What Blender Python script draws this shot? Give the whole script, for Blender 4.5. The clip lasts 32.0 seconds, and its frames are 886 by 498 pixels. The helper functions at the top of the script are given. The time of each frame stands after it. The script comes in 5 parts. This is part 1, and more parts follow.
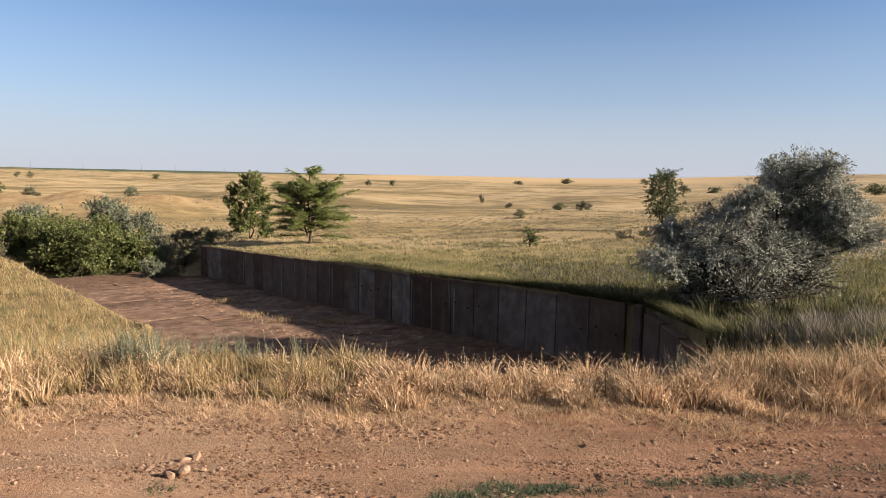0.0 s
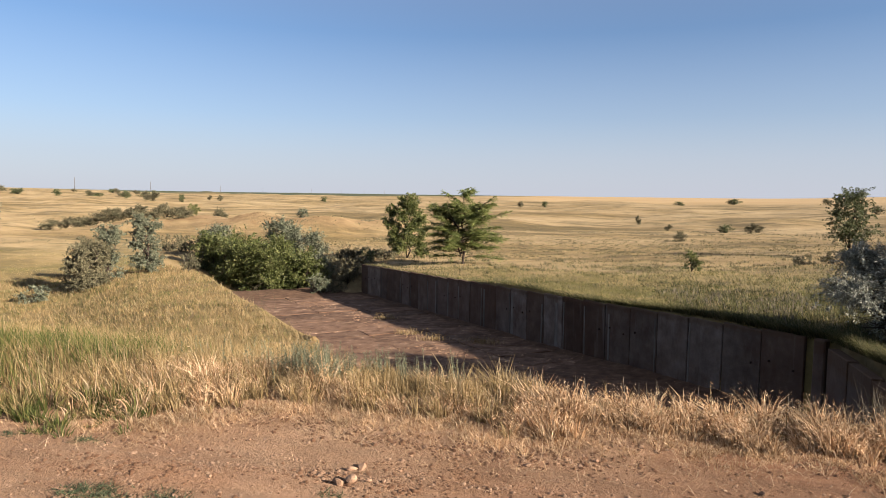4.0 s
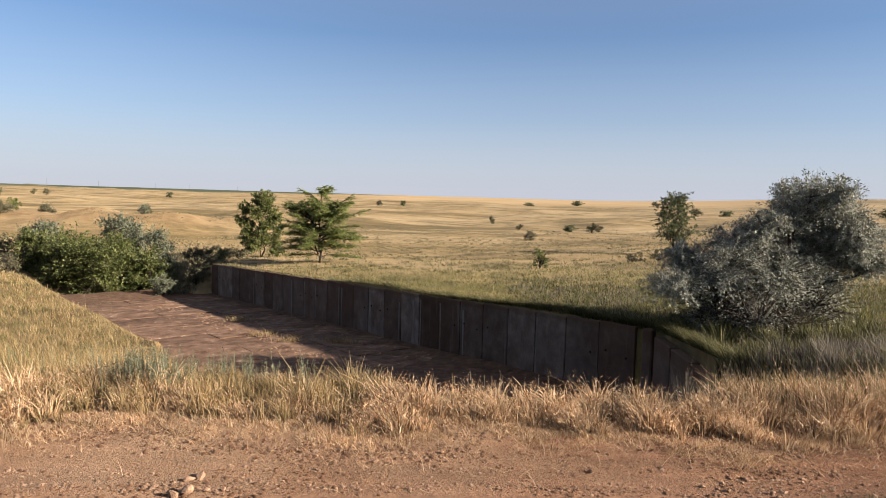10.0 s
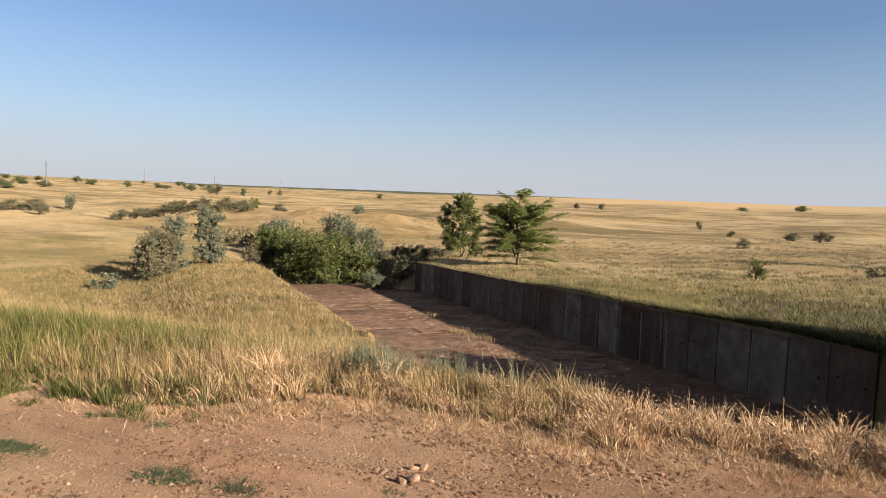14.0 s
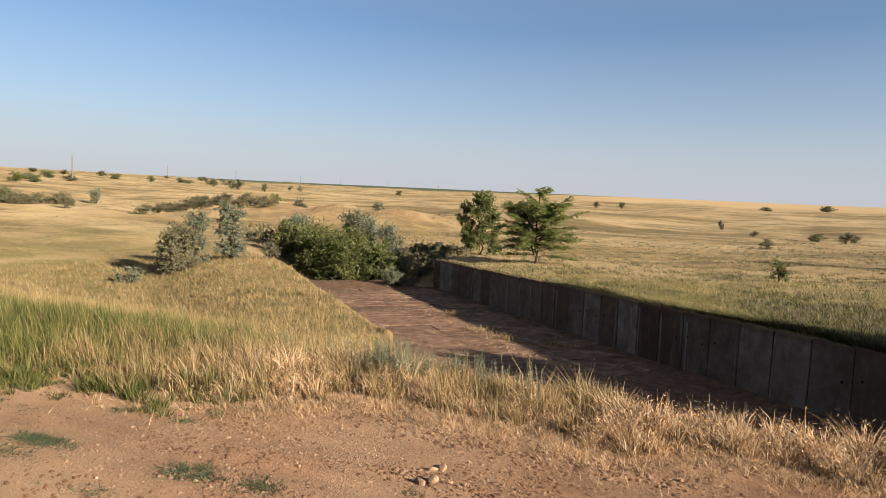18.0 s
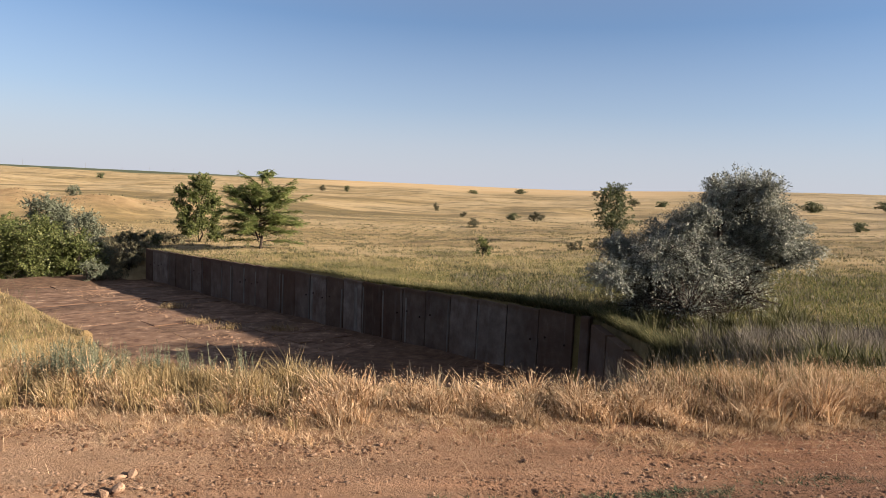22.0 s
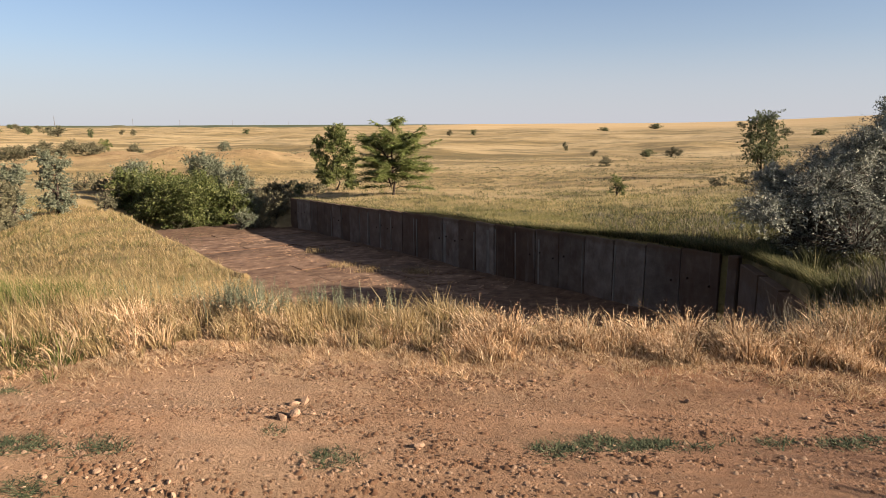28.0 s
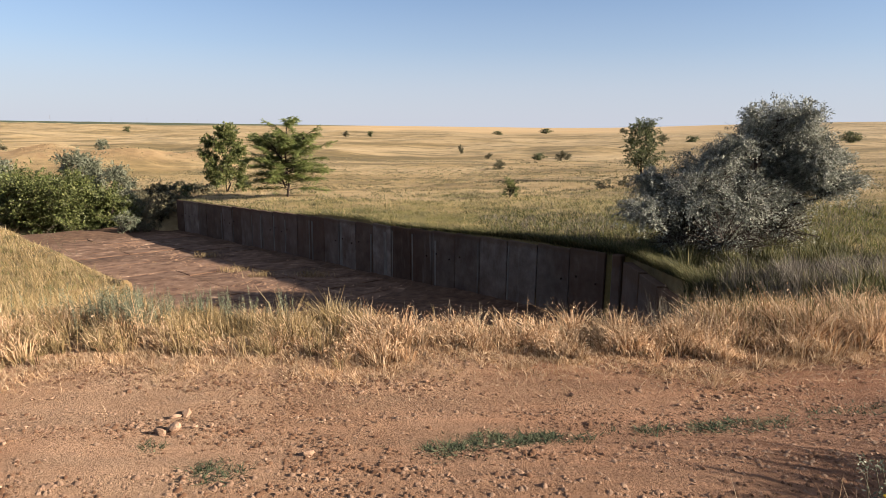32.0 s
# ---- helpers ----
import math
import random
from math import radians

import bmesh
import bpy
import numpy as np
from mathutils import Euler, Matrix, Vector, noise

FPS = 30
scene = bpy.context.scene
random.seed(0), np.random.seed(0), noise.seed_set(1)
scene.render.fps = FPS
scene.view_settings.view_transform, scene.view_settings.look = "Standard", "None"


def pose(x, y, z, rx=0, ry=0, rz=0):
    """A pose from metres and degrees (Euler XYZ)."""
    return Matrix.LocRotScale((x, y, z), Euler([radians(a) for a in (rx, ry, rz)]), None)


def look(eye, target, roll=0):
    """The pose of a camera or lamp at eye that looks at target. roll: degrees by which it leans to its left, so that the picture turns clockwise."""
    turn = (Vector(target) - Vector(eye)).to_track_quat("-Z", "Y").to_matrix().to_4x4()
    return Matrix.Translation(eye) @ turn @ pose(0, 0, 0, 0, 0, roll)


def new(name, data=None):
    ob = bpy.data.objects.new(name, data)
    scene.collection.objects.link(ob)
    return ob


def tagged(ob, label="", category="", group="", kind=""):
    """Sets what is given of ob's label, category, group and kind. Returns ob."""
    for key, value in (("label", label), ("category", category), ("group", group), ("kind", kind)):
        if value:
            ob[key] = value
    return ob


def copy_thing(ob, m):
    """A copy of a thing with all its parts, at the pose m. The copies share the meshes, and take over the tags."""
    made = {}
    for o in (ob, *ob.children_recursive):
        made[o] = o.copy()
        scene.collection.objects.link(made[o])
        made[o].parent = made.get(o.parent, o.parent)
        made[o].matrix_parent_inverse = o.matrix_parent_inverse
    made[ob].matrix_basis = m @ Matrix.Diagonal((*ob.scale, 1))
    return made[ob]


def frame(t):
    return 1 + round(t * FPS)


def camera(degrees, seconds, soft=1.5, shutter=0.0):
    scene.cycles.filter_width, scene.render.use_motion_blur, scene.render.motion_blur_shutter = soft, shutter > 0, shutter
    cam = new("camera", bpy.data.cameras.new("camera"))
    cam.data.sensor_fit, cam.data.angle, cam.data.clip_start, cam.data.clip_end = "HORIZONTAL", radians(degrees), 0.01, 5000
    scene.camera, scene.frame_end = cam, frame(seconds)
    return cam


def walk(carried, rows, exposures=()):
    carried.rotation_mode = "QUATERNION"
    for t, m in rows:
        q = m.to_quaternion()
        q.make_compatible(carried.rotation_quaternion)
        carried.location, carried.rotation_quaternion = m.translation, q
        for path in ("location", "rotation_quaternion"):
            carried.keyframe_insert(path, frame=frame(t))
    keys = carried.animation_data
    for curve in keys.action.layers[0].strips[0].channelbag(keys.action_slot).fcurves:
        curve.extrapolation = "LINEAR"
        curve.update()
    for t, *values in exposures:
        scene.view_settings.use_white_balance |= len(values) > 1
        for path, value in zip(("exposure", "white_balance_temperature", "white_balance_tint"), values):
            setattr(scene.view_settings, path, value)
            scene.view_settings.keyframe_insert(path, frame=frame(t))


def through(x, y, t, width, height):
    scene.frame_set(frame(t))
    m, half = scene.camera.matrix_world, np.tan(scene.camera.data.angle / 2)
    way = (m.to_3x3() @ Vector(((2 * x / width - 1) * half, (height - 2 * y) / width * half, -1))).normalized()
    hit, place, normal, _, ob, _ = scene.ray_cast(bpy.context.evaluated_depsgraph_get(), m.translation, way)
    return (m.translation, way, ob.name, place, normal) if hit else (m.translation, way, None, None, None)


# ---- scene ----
cam = camera(69.4, 32.0, soft=0.75)
# seconds, x, y, z, yaw, pitch, roll
ROWS = [
    (0.0, 0.031, 0.022, 1.613, -0.04, -6.29, 1.08),
    (0.5, 0.026, 0.020, 1.614, 1.43, -6.42, 1.47),
    (1.0, 0.010, 0.029, 1.617, 7.07, -6.26, 1.38),
    (1.5, -0.022, 0.030, 1.618, 13.19, -6.44, 1.19),
    (2.0, -0.031, 0.029, 1.623, 16.80, -6.37, 0.78),
    (2.5, -0.040, 0.021, 1.623, 17.66, -5.74, 0.37),
    (4.5, -0.014, 0.001, 1.632, 10.91, -4.35, 0.80),
    (5.0, -0.003, 0.005, 1.628, 7.94, -4.16, 0.79),
    (5.5, 0.014, 0.002, 1.626, 5.07, -3.97, 0.96),
    (6.0, 0.017, 0.002, 1.629, 4.06, -4.21, 1.36),
    (6.5, 0.027, 0.006, 1.626, 2.95, -4.11, 1.41),
    (7.0, 0.034, 0.002, 1.626, 0.43, -4.08, 1.35),
    (7.5, 0.048, -0.002, 1.625, -1.65, -4.84, 1.79),
    (8.0, 0.049, 0.002, 1.630, -1.09, -4.90, 1.95),
    (8.5, 0.047, 0.001, 1.621, -1.34, -5.43, 1.30),
    (9.0, 0.056, 0.001, 1.622, -2.42, -4.98, 1.28),
    (9.5, 0.063, 0.000, 1.624, -2.19, -4.95, 1.61),
    (10.0, 0.053, 0.006, 1.624, 0.92, -4.46, 1.63),
    (10.5, 0.045, 0.023, 1.629, 1.59, -4.65, 1.59),
    (11.0, 0.043, 0.029, 1.622, 2.66, -4.85, 1.78),
    (11.5, 0.031, 0.025, 1.627, 3.87, -4.90, 2.03),
    (12.0, 0.023, 0.026, 1.629, 4.29, -4.71, 2.46),
    (12.5, 0.013, 0.028, 1.628, 8.46, -4.98, 2.23),
    (13.0, -0.022, 0.023, 1.629, 14.47, -5.21, 2.53),
    (13.5, -0.073, 0.007, 1.638, 17.78, -5.14, 2.39),
    (15.5, -0.147, -0.109, 1.692, 18.91, -3.86, 1.72),
    (16.0, -0.109, -0.093, 1.694, 23.04, -4.63, 2.87),
    (16.5, -0.086, -0.080, 1.694, 26.51, -4.59, 2.34),
    (17.0, -0.100, -0.078, 1.699, 26.41, -4.77, 2.03),
    (17.5, -0.116, -0.078, 1.701, 24.84, -4.79, 1.97),
    (18.0, -0.119, -0.054, 1.693, 19.95, -5.12, 2.53),
    (18.5, -0.083, -0.042, 1.698, 13.41, -4.89, 2.55),
    (19.0, -0.040, -0.035, 1.697, 7.82, -4.66, 2.81),
    (19.5, -0.016, -0.025, 1.694, 4.50, -4.49, 2.54),
    (20.0, 0.000, -0.024, 1.696, 1.24, -4.72, 2.17),
    (20.5, 0.018, -0.022, 1.697, -1.33, -4.72, 2.15),
    (21.0, 0.031, -0.028, 1.694, -3.25, -4.81, 2.08),
    (21.5, 0.054, -0.028, 1.692, -4.34, -5.43, 2.10),
    (22.0, 0.076, -0.032, 1.685, -4.16, -5.48, 2.66),
    (22.5, 0.078, -0.025, 1.682, -4.18, -5.39, 3.05),
    (23.0, 0.059, -0.018, 1.687, -1.27, -4.94, 2.35),
    (23.5, 0.029, -0.016, 1.686, 1.96, -5.22, 2.01),
    (24.0, 0.012, -0.016, 1.690, 5.46, -4.98, 1.39),
    (24.5, -0.011, -0.003, 1.690, 7.65, -5.81, 1.59),
    (25.0, -0.023, -0.021, 1.693, 12.94, -5.47, 1.22),
    (25.5, -0.050, -0.024, 1.692, 17.71, -5.59, 0.75),
    (27.5, -0.089, 0.037, 1.635, 13.20, -9.93, -0.46),
    (28.0, -0.063, 0.047, 1.622, 7.32, -10.80, -0.31),
    (28.5, -0.041, 0.056, 1.612, 2.69, -11.32, 0.11),
    (29.0, -0.028, 0.073, 1.610, 0.42, -11.54, 0.14),
    (29.5, -0.023, 0.069, 1.608, -1.41, -11.54, -0.02),
    (30.0, -0.010, 0.058, 1.609, -2.91, -11.70, 0.09),
    (30.5, -0.009, 0.051, 1.611, -3.58, -11.97, 0.10),
    (31.0, -0.006, 0.049, 1.612, -3.62, -11.50, 0.30),
    (31.5, -0.015, 0.052, 1.617, -2.67, -10.99, 0.73),
    (32.0, -0.017, 0.061, 1.620, -1.94, -10.60, 0.72),
]
walk(cam, [(t, pose(x, y, z, 90 + pitch, 0, yaw) @ pose(0, 0, 0, 0, 0, roll)) for t, x, y, z, yaw, pitch, roll in ROWS],
     [(t, 2.27 + e, k, g) for t, e, k, g in ((0, 0, 6500, 10), (11.5, 0, 6500, 10), (16, -0.1, 6800, 7), (17.5, -0.1, 6800, 7), (20, 0, 6600, 10), (23.5, 0, 6600, 10), (25.5, -0.05, 6800, 10), (28, 0, 6900, 10), (29.5, 0.08, 6600, 10), (32, 0.08, 6500, 10))])

# ---- light: low sun from the far side, clear hazy sky ----
SUN_AZ, SUN_EL = 107.0, 21.0
world = bpy.data.worlds.new("sky")
scene.world = world
world.use_nodes = True
wn = world.node_tree
sky = wn.nodes.new("ShaderNodeTexSky")
sky.sky_type = "NISHITA"
sky.sun_disc = False
sky.sun_elevation, sky.sun_rotation = radians(SUN_EL), radians(SUN_AZ)
sky.altitude, sky.air_density, sky.dust_density, sky.ozone_density = 300, 1.0, 0.2, 3.0
wn.nodes["Background"].inputs[1].default_value = 0.0241
# pale lavender haze low over the horizon
way = wn.nodes.new("ShaderNodeTexCoord")
split = wn.nodes.new("ShaderNodeSeparateXYZ")
wn.links.new(way.outputs["Generated"], split.inputs[0])
haze = wn.nodes.new("ShaderNodeValToRGB")
for e, (pos, v) in zip([haze.color_ramp.elements[0], haze.color_ramp.elements[1]] + [haze.color_ramp.elements.new(0.5) for _ in range(3)], ((0.0, 0.92), (0.5, 0.0), (0.06, 0.74), (0.12, 0.42), (0.24, 0.10))):
    e.position, e.color = pos, (v, v, v, 1)
wn.links.new(split.outputs[2], haze.inputs[0])
veil = wn.nodes.new("ShaderNodeMix")
veil.data_type = "RGBA"
wn.links.new(haze.outputs[0], veil.inputs[0])
deep = wn.nodes.new("ShaderNodeMix")
deep.data_type, deep.blend_type = "RGBA", "MULTIPLY"
deep.inputs[0].default_value = 1.0
deep.inputs[7].default_value = (0.85, 0.99, 1.15, 1)
wn.links.new(sky.outputs[0], deep.inputs[6])
wn.links.new(deep.outputs[2], veil.inputs[6])
veil.inputs[7].default_value = (5.0, 5.2, 6.1, 1)
wn.links.new(veil.outputs[2], wn.nodes["Background"].inputs[0])
sun = new("sun", bpy.data.lights.new("sun", "SUN"))
sun.data.energy, sun.data.angle, sun.data.color = 4.6, radians(0.6), (1.0, 0.86, 0.71)
sun_way = Vector((math.sin(radians(SUN_AZ)) * math.cos(radians(SUN_EL)), math.cos(radians(SUN_AZ)) * math.cos(radians(SUN_EL)), math.sin(radians(SUN_EL))))
sun.matrix_world = look(sun_way * 60, (0, 0, 0))

# ---- materials ----
def material(name, rough=0.9):
    m = bpy.data.materials.new(name)
    m.use_nodes = True
    nt = m.node_tree
    p = nt.nodes["Principled BSDF"]
    p.inputs["Roughness"].default_value = rough
    p.inputs["Specular IOR Level"].default_value = 0.2
    p.inputs["Diffuse Roughness"].default_value = 0.2
    return m, nt, p


def node(nt, kind, **values):
    n = nt.nodes.new(kind)
    for key, v in values.items():
        if key in ("operation", "blend_type", "data_type", "attribute_name", "noise_dimensions", "feature", "musgrave_type"):
            setattr(n, key, v)
        else:
            n.inputs[key.replace("_", " ")].default_value = v
    return n


def noise_at(nt, scale, detail=5.0, rough=0.6, stretch=(1, 1, 1)):
    geo = nt.nodes.new("ShaderNodeNewGeometry")
    mp = nt.nodes.new("ShaderNodeMapping")
    mp.inputs["Scale"].default_value = stretch
    nt.links.new(geo.outputs["Position"], mp.inputs["Vector"])
    n = node(nt, "ShaderNodeTexNoise", Scale=scale, Detail=detail, Roughness=rough)
    nt.links.new(mp.outputs[0], n.inputs["Vector"])
    return n.outputs["Fac"]


def ramp(nt, fac, stops):
    r = nt.nodes.new("ShaderNodeValToRGB")
    el = r.color_ramp.elements
    while len(el) < len(stops):
        el.new(0.5)
    for e, (pos, col) in zip(el, stops):
        e.position, e.color = pos, (*col, 1)
    nt.links.new(fac, r.inputs[0])
    return r.outputs[0]


def blend(nt, fac, c1, c2, how="MIX"):
    n = nt.nodes.new("ShaderNodeMix")
    n.data_type, n.blend_type = "RGBA", how
    for sock, v in ((n.inputs[0], fac), (n.inputs[6], c1), (n.inputs[7], c2)):
        if hasattr(v, "is_linked"):
            nt.links.new(v, sock)
        elif isinstance(v, (int, float)):
            sock.default_value = v
        else:
            sock.default_value = (*v, 1)
    return n.outputs[2]


def attr(nt, name):
    n = nt.nodes.new("ShaderNodeAttribute")
    n.attribute_name = name
    return n.outputs["Fac"]


def sums(nt, op, p, q):
    n = nt.nodes.new("ShaderNodeMath")
    n.operation = op
    for sock, v in zip(n.inputs, (p, q)):
        if hasattr(v, "is_linked"):
            nt.links.new(v, sock)
        else:
            sock.default_value = v
    return n.outputs[0]


def bump(nt, p, height, strength, dist):
    b = node(nt, "ShaderNodeBump", Strength=strength, Distance=dist)
    nt.links.new(height, b.inputs["Height"])
    nt.links.new(b.outputs[0], p.inputs["Normal"])


def ground_material():
    m, nt, p = material("steppe_ground", 0.95)
    fine, mid, big = noise_at(nt, 9, 8, 0.7), noise_at(nt, 0.9, 5), noise_at(nt, 0.05, 5)
    soil = ramp(nt, fine, [(0.25, (0.126, 0.056, 0.028)), (0.5, (0.197, 0.095, 0.051)), (0.75, (0.266, 0.146, 0.086))])
    pale = ramp(nt, mid, [(0.35, (0.164, 0.075, 0.039)), (0.65, (0.249, 0.132, 0.076))])
    soil = blend(nt, 0.45, soil, pale)
    track = ramp(nt, noise_at(nt, 2.2, 6, 0.6, (0.16, 1, 1)), [(0.36, (0.74, 0.72, 0.70)), (0.5, (1.0, 1.0, 1.0)), (0.64, (1.22, 1.24, 1.26))])
    soil = blend(nt, 1.0, soil, track, "MULTIPLY")
    lines = ramp(nt, noise_at(nt, 8, 4, 0.7, (0.05, 1, 1)), [(0.38, (0.78, 0.77, 0.76)), (0.62, (1.15, 1.15, 1.15))])
    soil = blend(nt, 1.0, soil, lines, "MULTIPLY")
    straw = ramp(nt, noise_at(nt, 5, 7, 0.75), [(0.2, (0.045, 0.026, 0.009)), (0.45, (0.116, 0.079, 0.031)), (0.75, (0.181, 0.132, 0.062))])
    streak = noise_at(nt, 0.035, 6, 0.65, (0.45, 1.0, 1.0))
    steppe = ramp(nt, streak, [(0.37, (0.086, 0.064, 0.024)), (0.45, (0.182, 0.131, 0.061)), (0.51, (0.251, 0.185, 0.097)), (0.60, (0.296, 0.227, 0.130))])
    steppe = blend(nt, 0.35, steppe, straw)
    steppe = blend(nt, sums(nt, "MULTIPLY", ramp(nt, noise_at(nt, 0.11, 7, 0.7, (0.5, 1, 1)), [(0.49, (0, 0, 0)), (0.59, (1, 1, 1))]), 0.6), steppe, (0.046, 0.037, 0.015))
    mott = ramp(nt, noise_at(nt, 0.33, 9, 0.85, (0.4, 1, 1)), [(0.34, (0.38, 0.37, 0.33)), (0.47, (0.92, 0.91, 0.89)), (0.66, (1.25, 1.25, 1.25))])
    steppe = blend(nt, 1.0, steppe, mott, "MULTIPLY")
    green = ramp(nt, noise_at(nt, 1.3, 6, 0.7), [(0.3, (0.047, 0.046, 0.012)), (0.55, (0.100, 0.087, 0.026)), (0.75, (0.156, 0.120, 0.044))])
    col = blend(nt, attr(nt, "green"), steppe, green)
    scar = ramp(nt, noise_at(nt, 0.6, 5), [(0.3, (0.114, 0.072, 0.033)), (0.7, (0.213, 0.143, 0.073))])
    worn = sums(nt, "MULTIPLY", attr(nt, "scar"), ramp(nt, noise_at(nt, 0.14, 6, 0.7), [(0.36, (0, 0, 0)), (0.52, (1, 1, 1))]))
    col = blend(nt, worn, col, scar)
    wheat = ramp(nt, noise_at(nt, 0.02, 4, 0.5, (0.2, 1, 1)), [(0.35, (0.234, 0.161, 0.076)), (0.65, (0.266, 0.192, 0.103))])
    col = blend(nt, attr(nt, "wheat"), col, wheat)
    crop = ramp(nt, big, [(0.35, (0.024, 0.032, 0.014)), (0.65, (0.037, 0.044, 0.020))])
    col = blend(nt, attr(nt, "crop"), col, crop)
    sandy = ramp(nt, mid, [(0.35, (0.196, 0.122, 0.072)), (0.65, (0.272, 0.194, 0.127))])
    soil = blend(nt, sums(nt, "MULTIPLY", attr(nt, "sandy"), 0.8), soil, sandy)
    col = blend(nt, attr(nt, "dirt"), col, soil)
    nt.links.new(col, p.inputs["Base Color"])
    nt.links.new(sums(nt, "ADD", sums(nt, "MULTIPLY", attr(nt, "dirt"), 0.5), 0.2), p.inputs["Diffuse Roughness"])
    h = sums(nt, "ADD", noise_at(nt, 34, 8, 0.75), sums(nt, "MULTIPLY", mid, 1.2))
    bump(nt, p, h, 1.0, 0.055)
    return m


def plain(name, stops, scale, rough=0.9, bump_scale=0, bump_dist=0.01, stretch=(1, 1, 1), per_object=0.0):
    m, nt, p = material(name, rough)
    col = ramp(nt, noise_at(nt, scale, 6, 0.65, stretch), stops)
    if per_object:
        info = nt.nodes.new("ShaderNodeObjectInfo")
        lum = sums(nt, "ADD", sums(nt, "MULTIPLY", info.outputs["Random"], per_object), 1 - per_object / 2)
        grey = nt.nodes.new("ShaderNodeCombineColor")
        for s in grey.inputs:
            nt.links.new(lum, s)
        col = blend(nt, 1.0, col, grey.outputs[0], "MULTIPLY")
    nt.links.new(col, p.inputs["Base Color"])
    if bump_scale:
        bump(nt, p, noise_at(nt, bump_scale, 6, 0.7), 0.6, bump_dist)
    return m


def blade_material(name, stops, through=0.35, rough=0.75, scale=0.8, low=0.72, top=1.1):
    """Leaves and stems: each its own shade, some light passing through."""
    m, nt, p = material(name, rough)
    geo = nt.nodes.new("ShaderNodeNewGeometry")
    col = ramp(nt, geo.outputs["Random Per Island"], stops)
    patch = ramp(nt, noise_at(nt, scale, 4), [(0.35, (low, low * 1.02, low)), (0.65, (top, top * 0.98, top * 0.94))])
    col = blend(nt, 1.0, col, patch, "MULTIPLY")
    nt.links.new(col, p.inputs["Base Color"])
    tr = nt.nodes.new("ShaderNodeBsdfTranslucent")
    nt.links.new(col, tr.inputs[0])
    mix = nt.nodes.new("ShaderNodeMixShader")
    mix.inputs[0].default_value = through
    nt.links.new(p.outputs[0], mix.inputs[1])
    nt.links.new(tr.outputs[0], mix.inputs[2])
    nt.links.new(mix.outputs[0], nt.nodes["Material Output"].inputs[0])
    return m


def concrete_panel_material():
    m, nt, p = material("stained_concrete", 0.92)
    base = ramp(nt, noise_at(nt, 1.3, 6, 0.65), [(0.3, (0.059, 0.046, 0.039)), (0.55, (0.098, 0.083, 0.073)), (0.75, (0.143, 0.128, 0.114))])
    info = nt.nodes.new("ShaderNodeObjectInfo")
    tone = ramp(nt, info.outputs["Random"], [(0.0, (0.50, 0.36, 0.28)), (0.25, (0.72, 0.58, 0.49)), (0.5, (0.90, 0.85, 0.80)), (0.85, (1.30, 1.27, 1.23))])
    col = blend(nt, 1.0, base, tone, "MULTIPLY")
    runs = ramp(nt, noise_at(nt, 2.8, 5, 0.7, (1.0, 1.0, 0.07)), [(0.58, (0, 0, 0)), (0.72, (1, 1, 1))])
    col = blend(nt, sums(nt, "MULTIPLY", runs, 0.55), col, (0.144, 0.134, 0.120))
    rust = ramp(nt, noise_at(nt, 1.1, 6, 0.75, (1.0, 1.0, 0.35)), [(0.50, (0, 0, 0)), (0.75, (1, 1, 1))])
    col = blend(nt, sums(nt, "MULTIPLY", rust, 0.7), col, (0.044, 0.018, 0.009))
    broad = ramp(nt, noise_at(nt, 0.16, 3, 0.5), [(0.44, (0, 0, 0)), (0.58, (1, 1, 1))])
    col = blend(nt, sums(nt, "MULTIPLY", broad, 0.55), col, (0.061, 0.032, 0.020))
    # orange tint along the panels' heads, painting in their sunlit rim
    spot = nt.nodes.new("ShaderNodeTexCoord")
    part_xyz = nt.nodes.new("ShaderNodeSeparateXYZ")
    nt.links.new(spot.outputs["Object"], part_xyz.inputs[0])
    head = sums(nt, "ADD", part_xyz.outputs[2], sums(nt, "MULTIPLY", noise_at(nt, 3.0, 6, 0.7), 0.5))
    rim_tint = ramp(nt, sums(nt, "SUBTRACT", head, 1.0), [(0.52, (0, 0, 0)), (0.66, (1, 1, 1))])
    col = blend(nt, sums(nt, "MULTIPLY", rim_tint, 0.5), col, (0.065, 0.036, 0.018))
    nt.links.new(col, p.inputs["Base Color"])
    bump(nt, p, noise_at(nt, 9, 8, 0.75), 0.8, 0.03)
    return m


GROUND = ground_material()
CONCRETE = concrete_panel_material()
SLAB = plain("weathered_floor_concrete", [(0.36, (0.041, 0.021, 0.013)), (0.48, (0.075, 0.044, 0.028)), (0.60, (0.100, 0.062, 0.042)), (0.70, (0.211, 0.148, 0.101))], 1.5, 0.9, 14, 0.05, per_object=0.5)
SEDIMENT = plain("dried_silt", [(0.3, (0.030, 0.016, 0.009)), (0.55, (0.063, 0.036, 0.022)), (0.75, (0.106, 0.068, 0.043))], 2.6, 0.95, 9, 0.03)
OCHRE = plain("ochre_concrete", [(0.3, (0.082, 0.053, 0.023)), (0.7, (0.160, 0.108, 0.050))], 3.0, 0.9, 15, 0.03)
STONE = plain("road_stone", [(0.3, (0.152, 0.085, 0.052)), (0.7, (0.262, 0.175, 0.118))], 18, 0.9, 60, 0.01, per_object=0.6)
PALE_CONCRETE = plain("limed_concrete", [(0.3, (0.054, 0.047, 0.040)), (0.5, (0.098, 0.089, 0.078)), (0.7, (0.143, 0.134, 0.120))], 3.2, 0.9, 20, 0.01, (1, 1, 0.2), per_object=0.5)
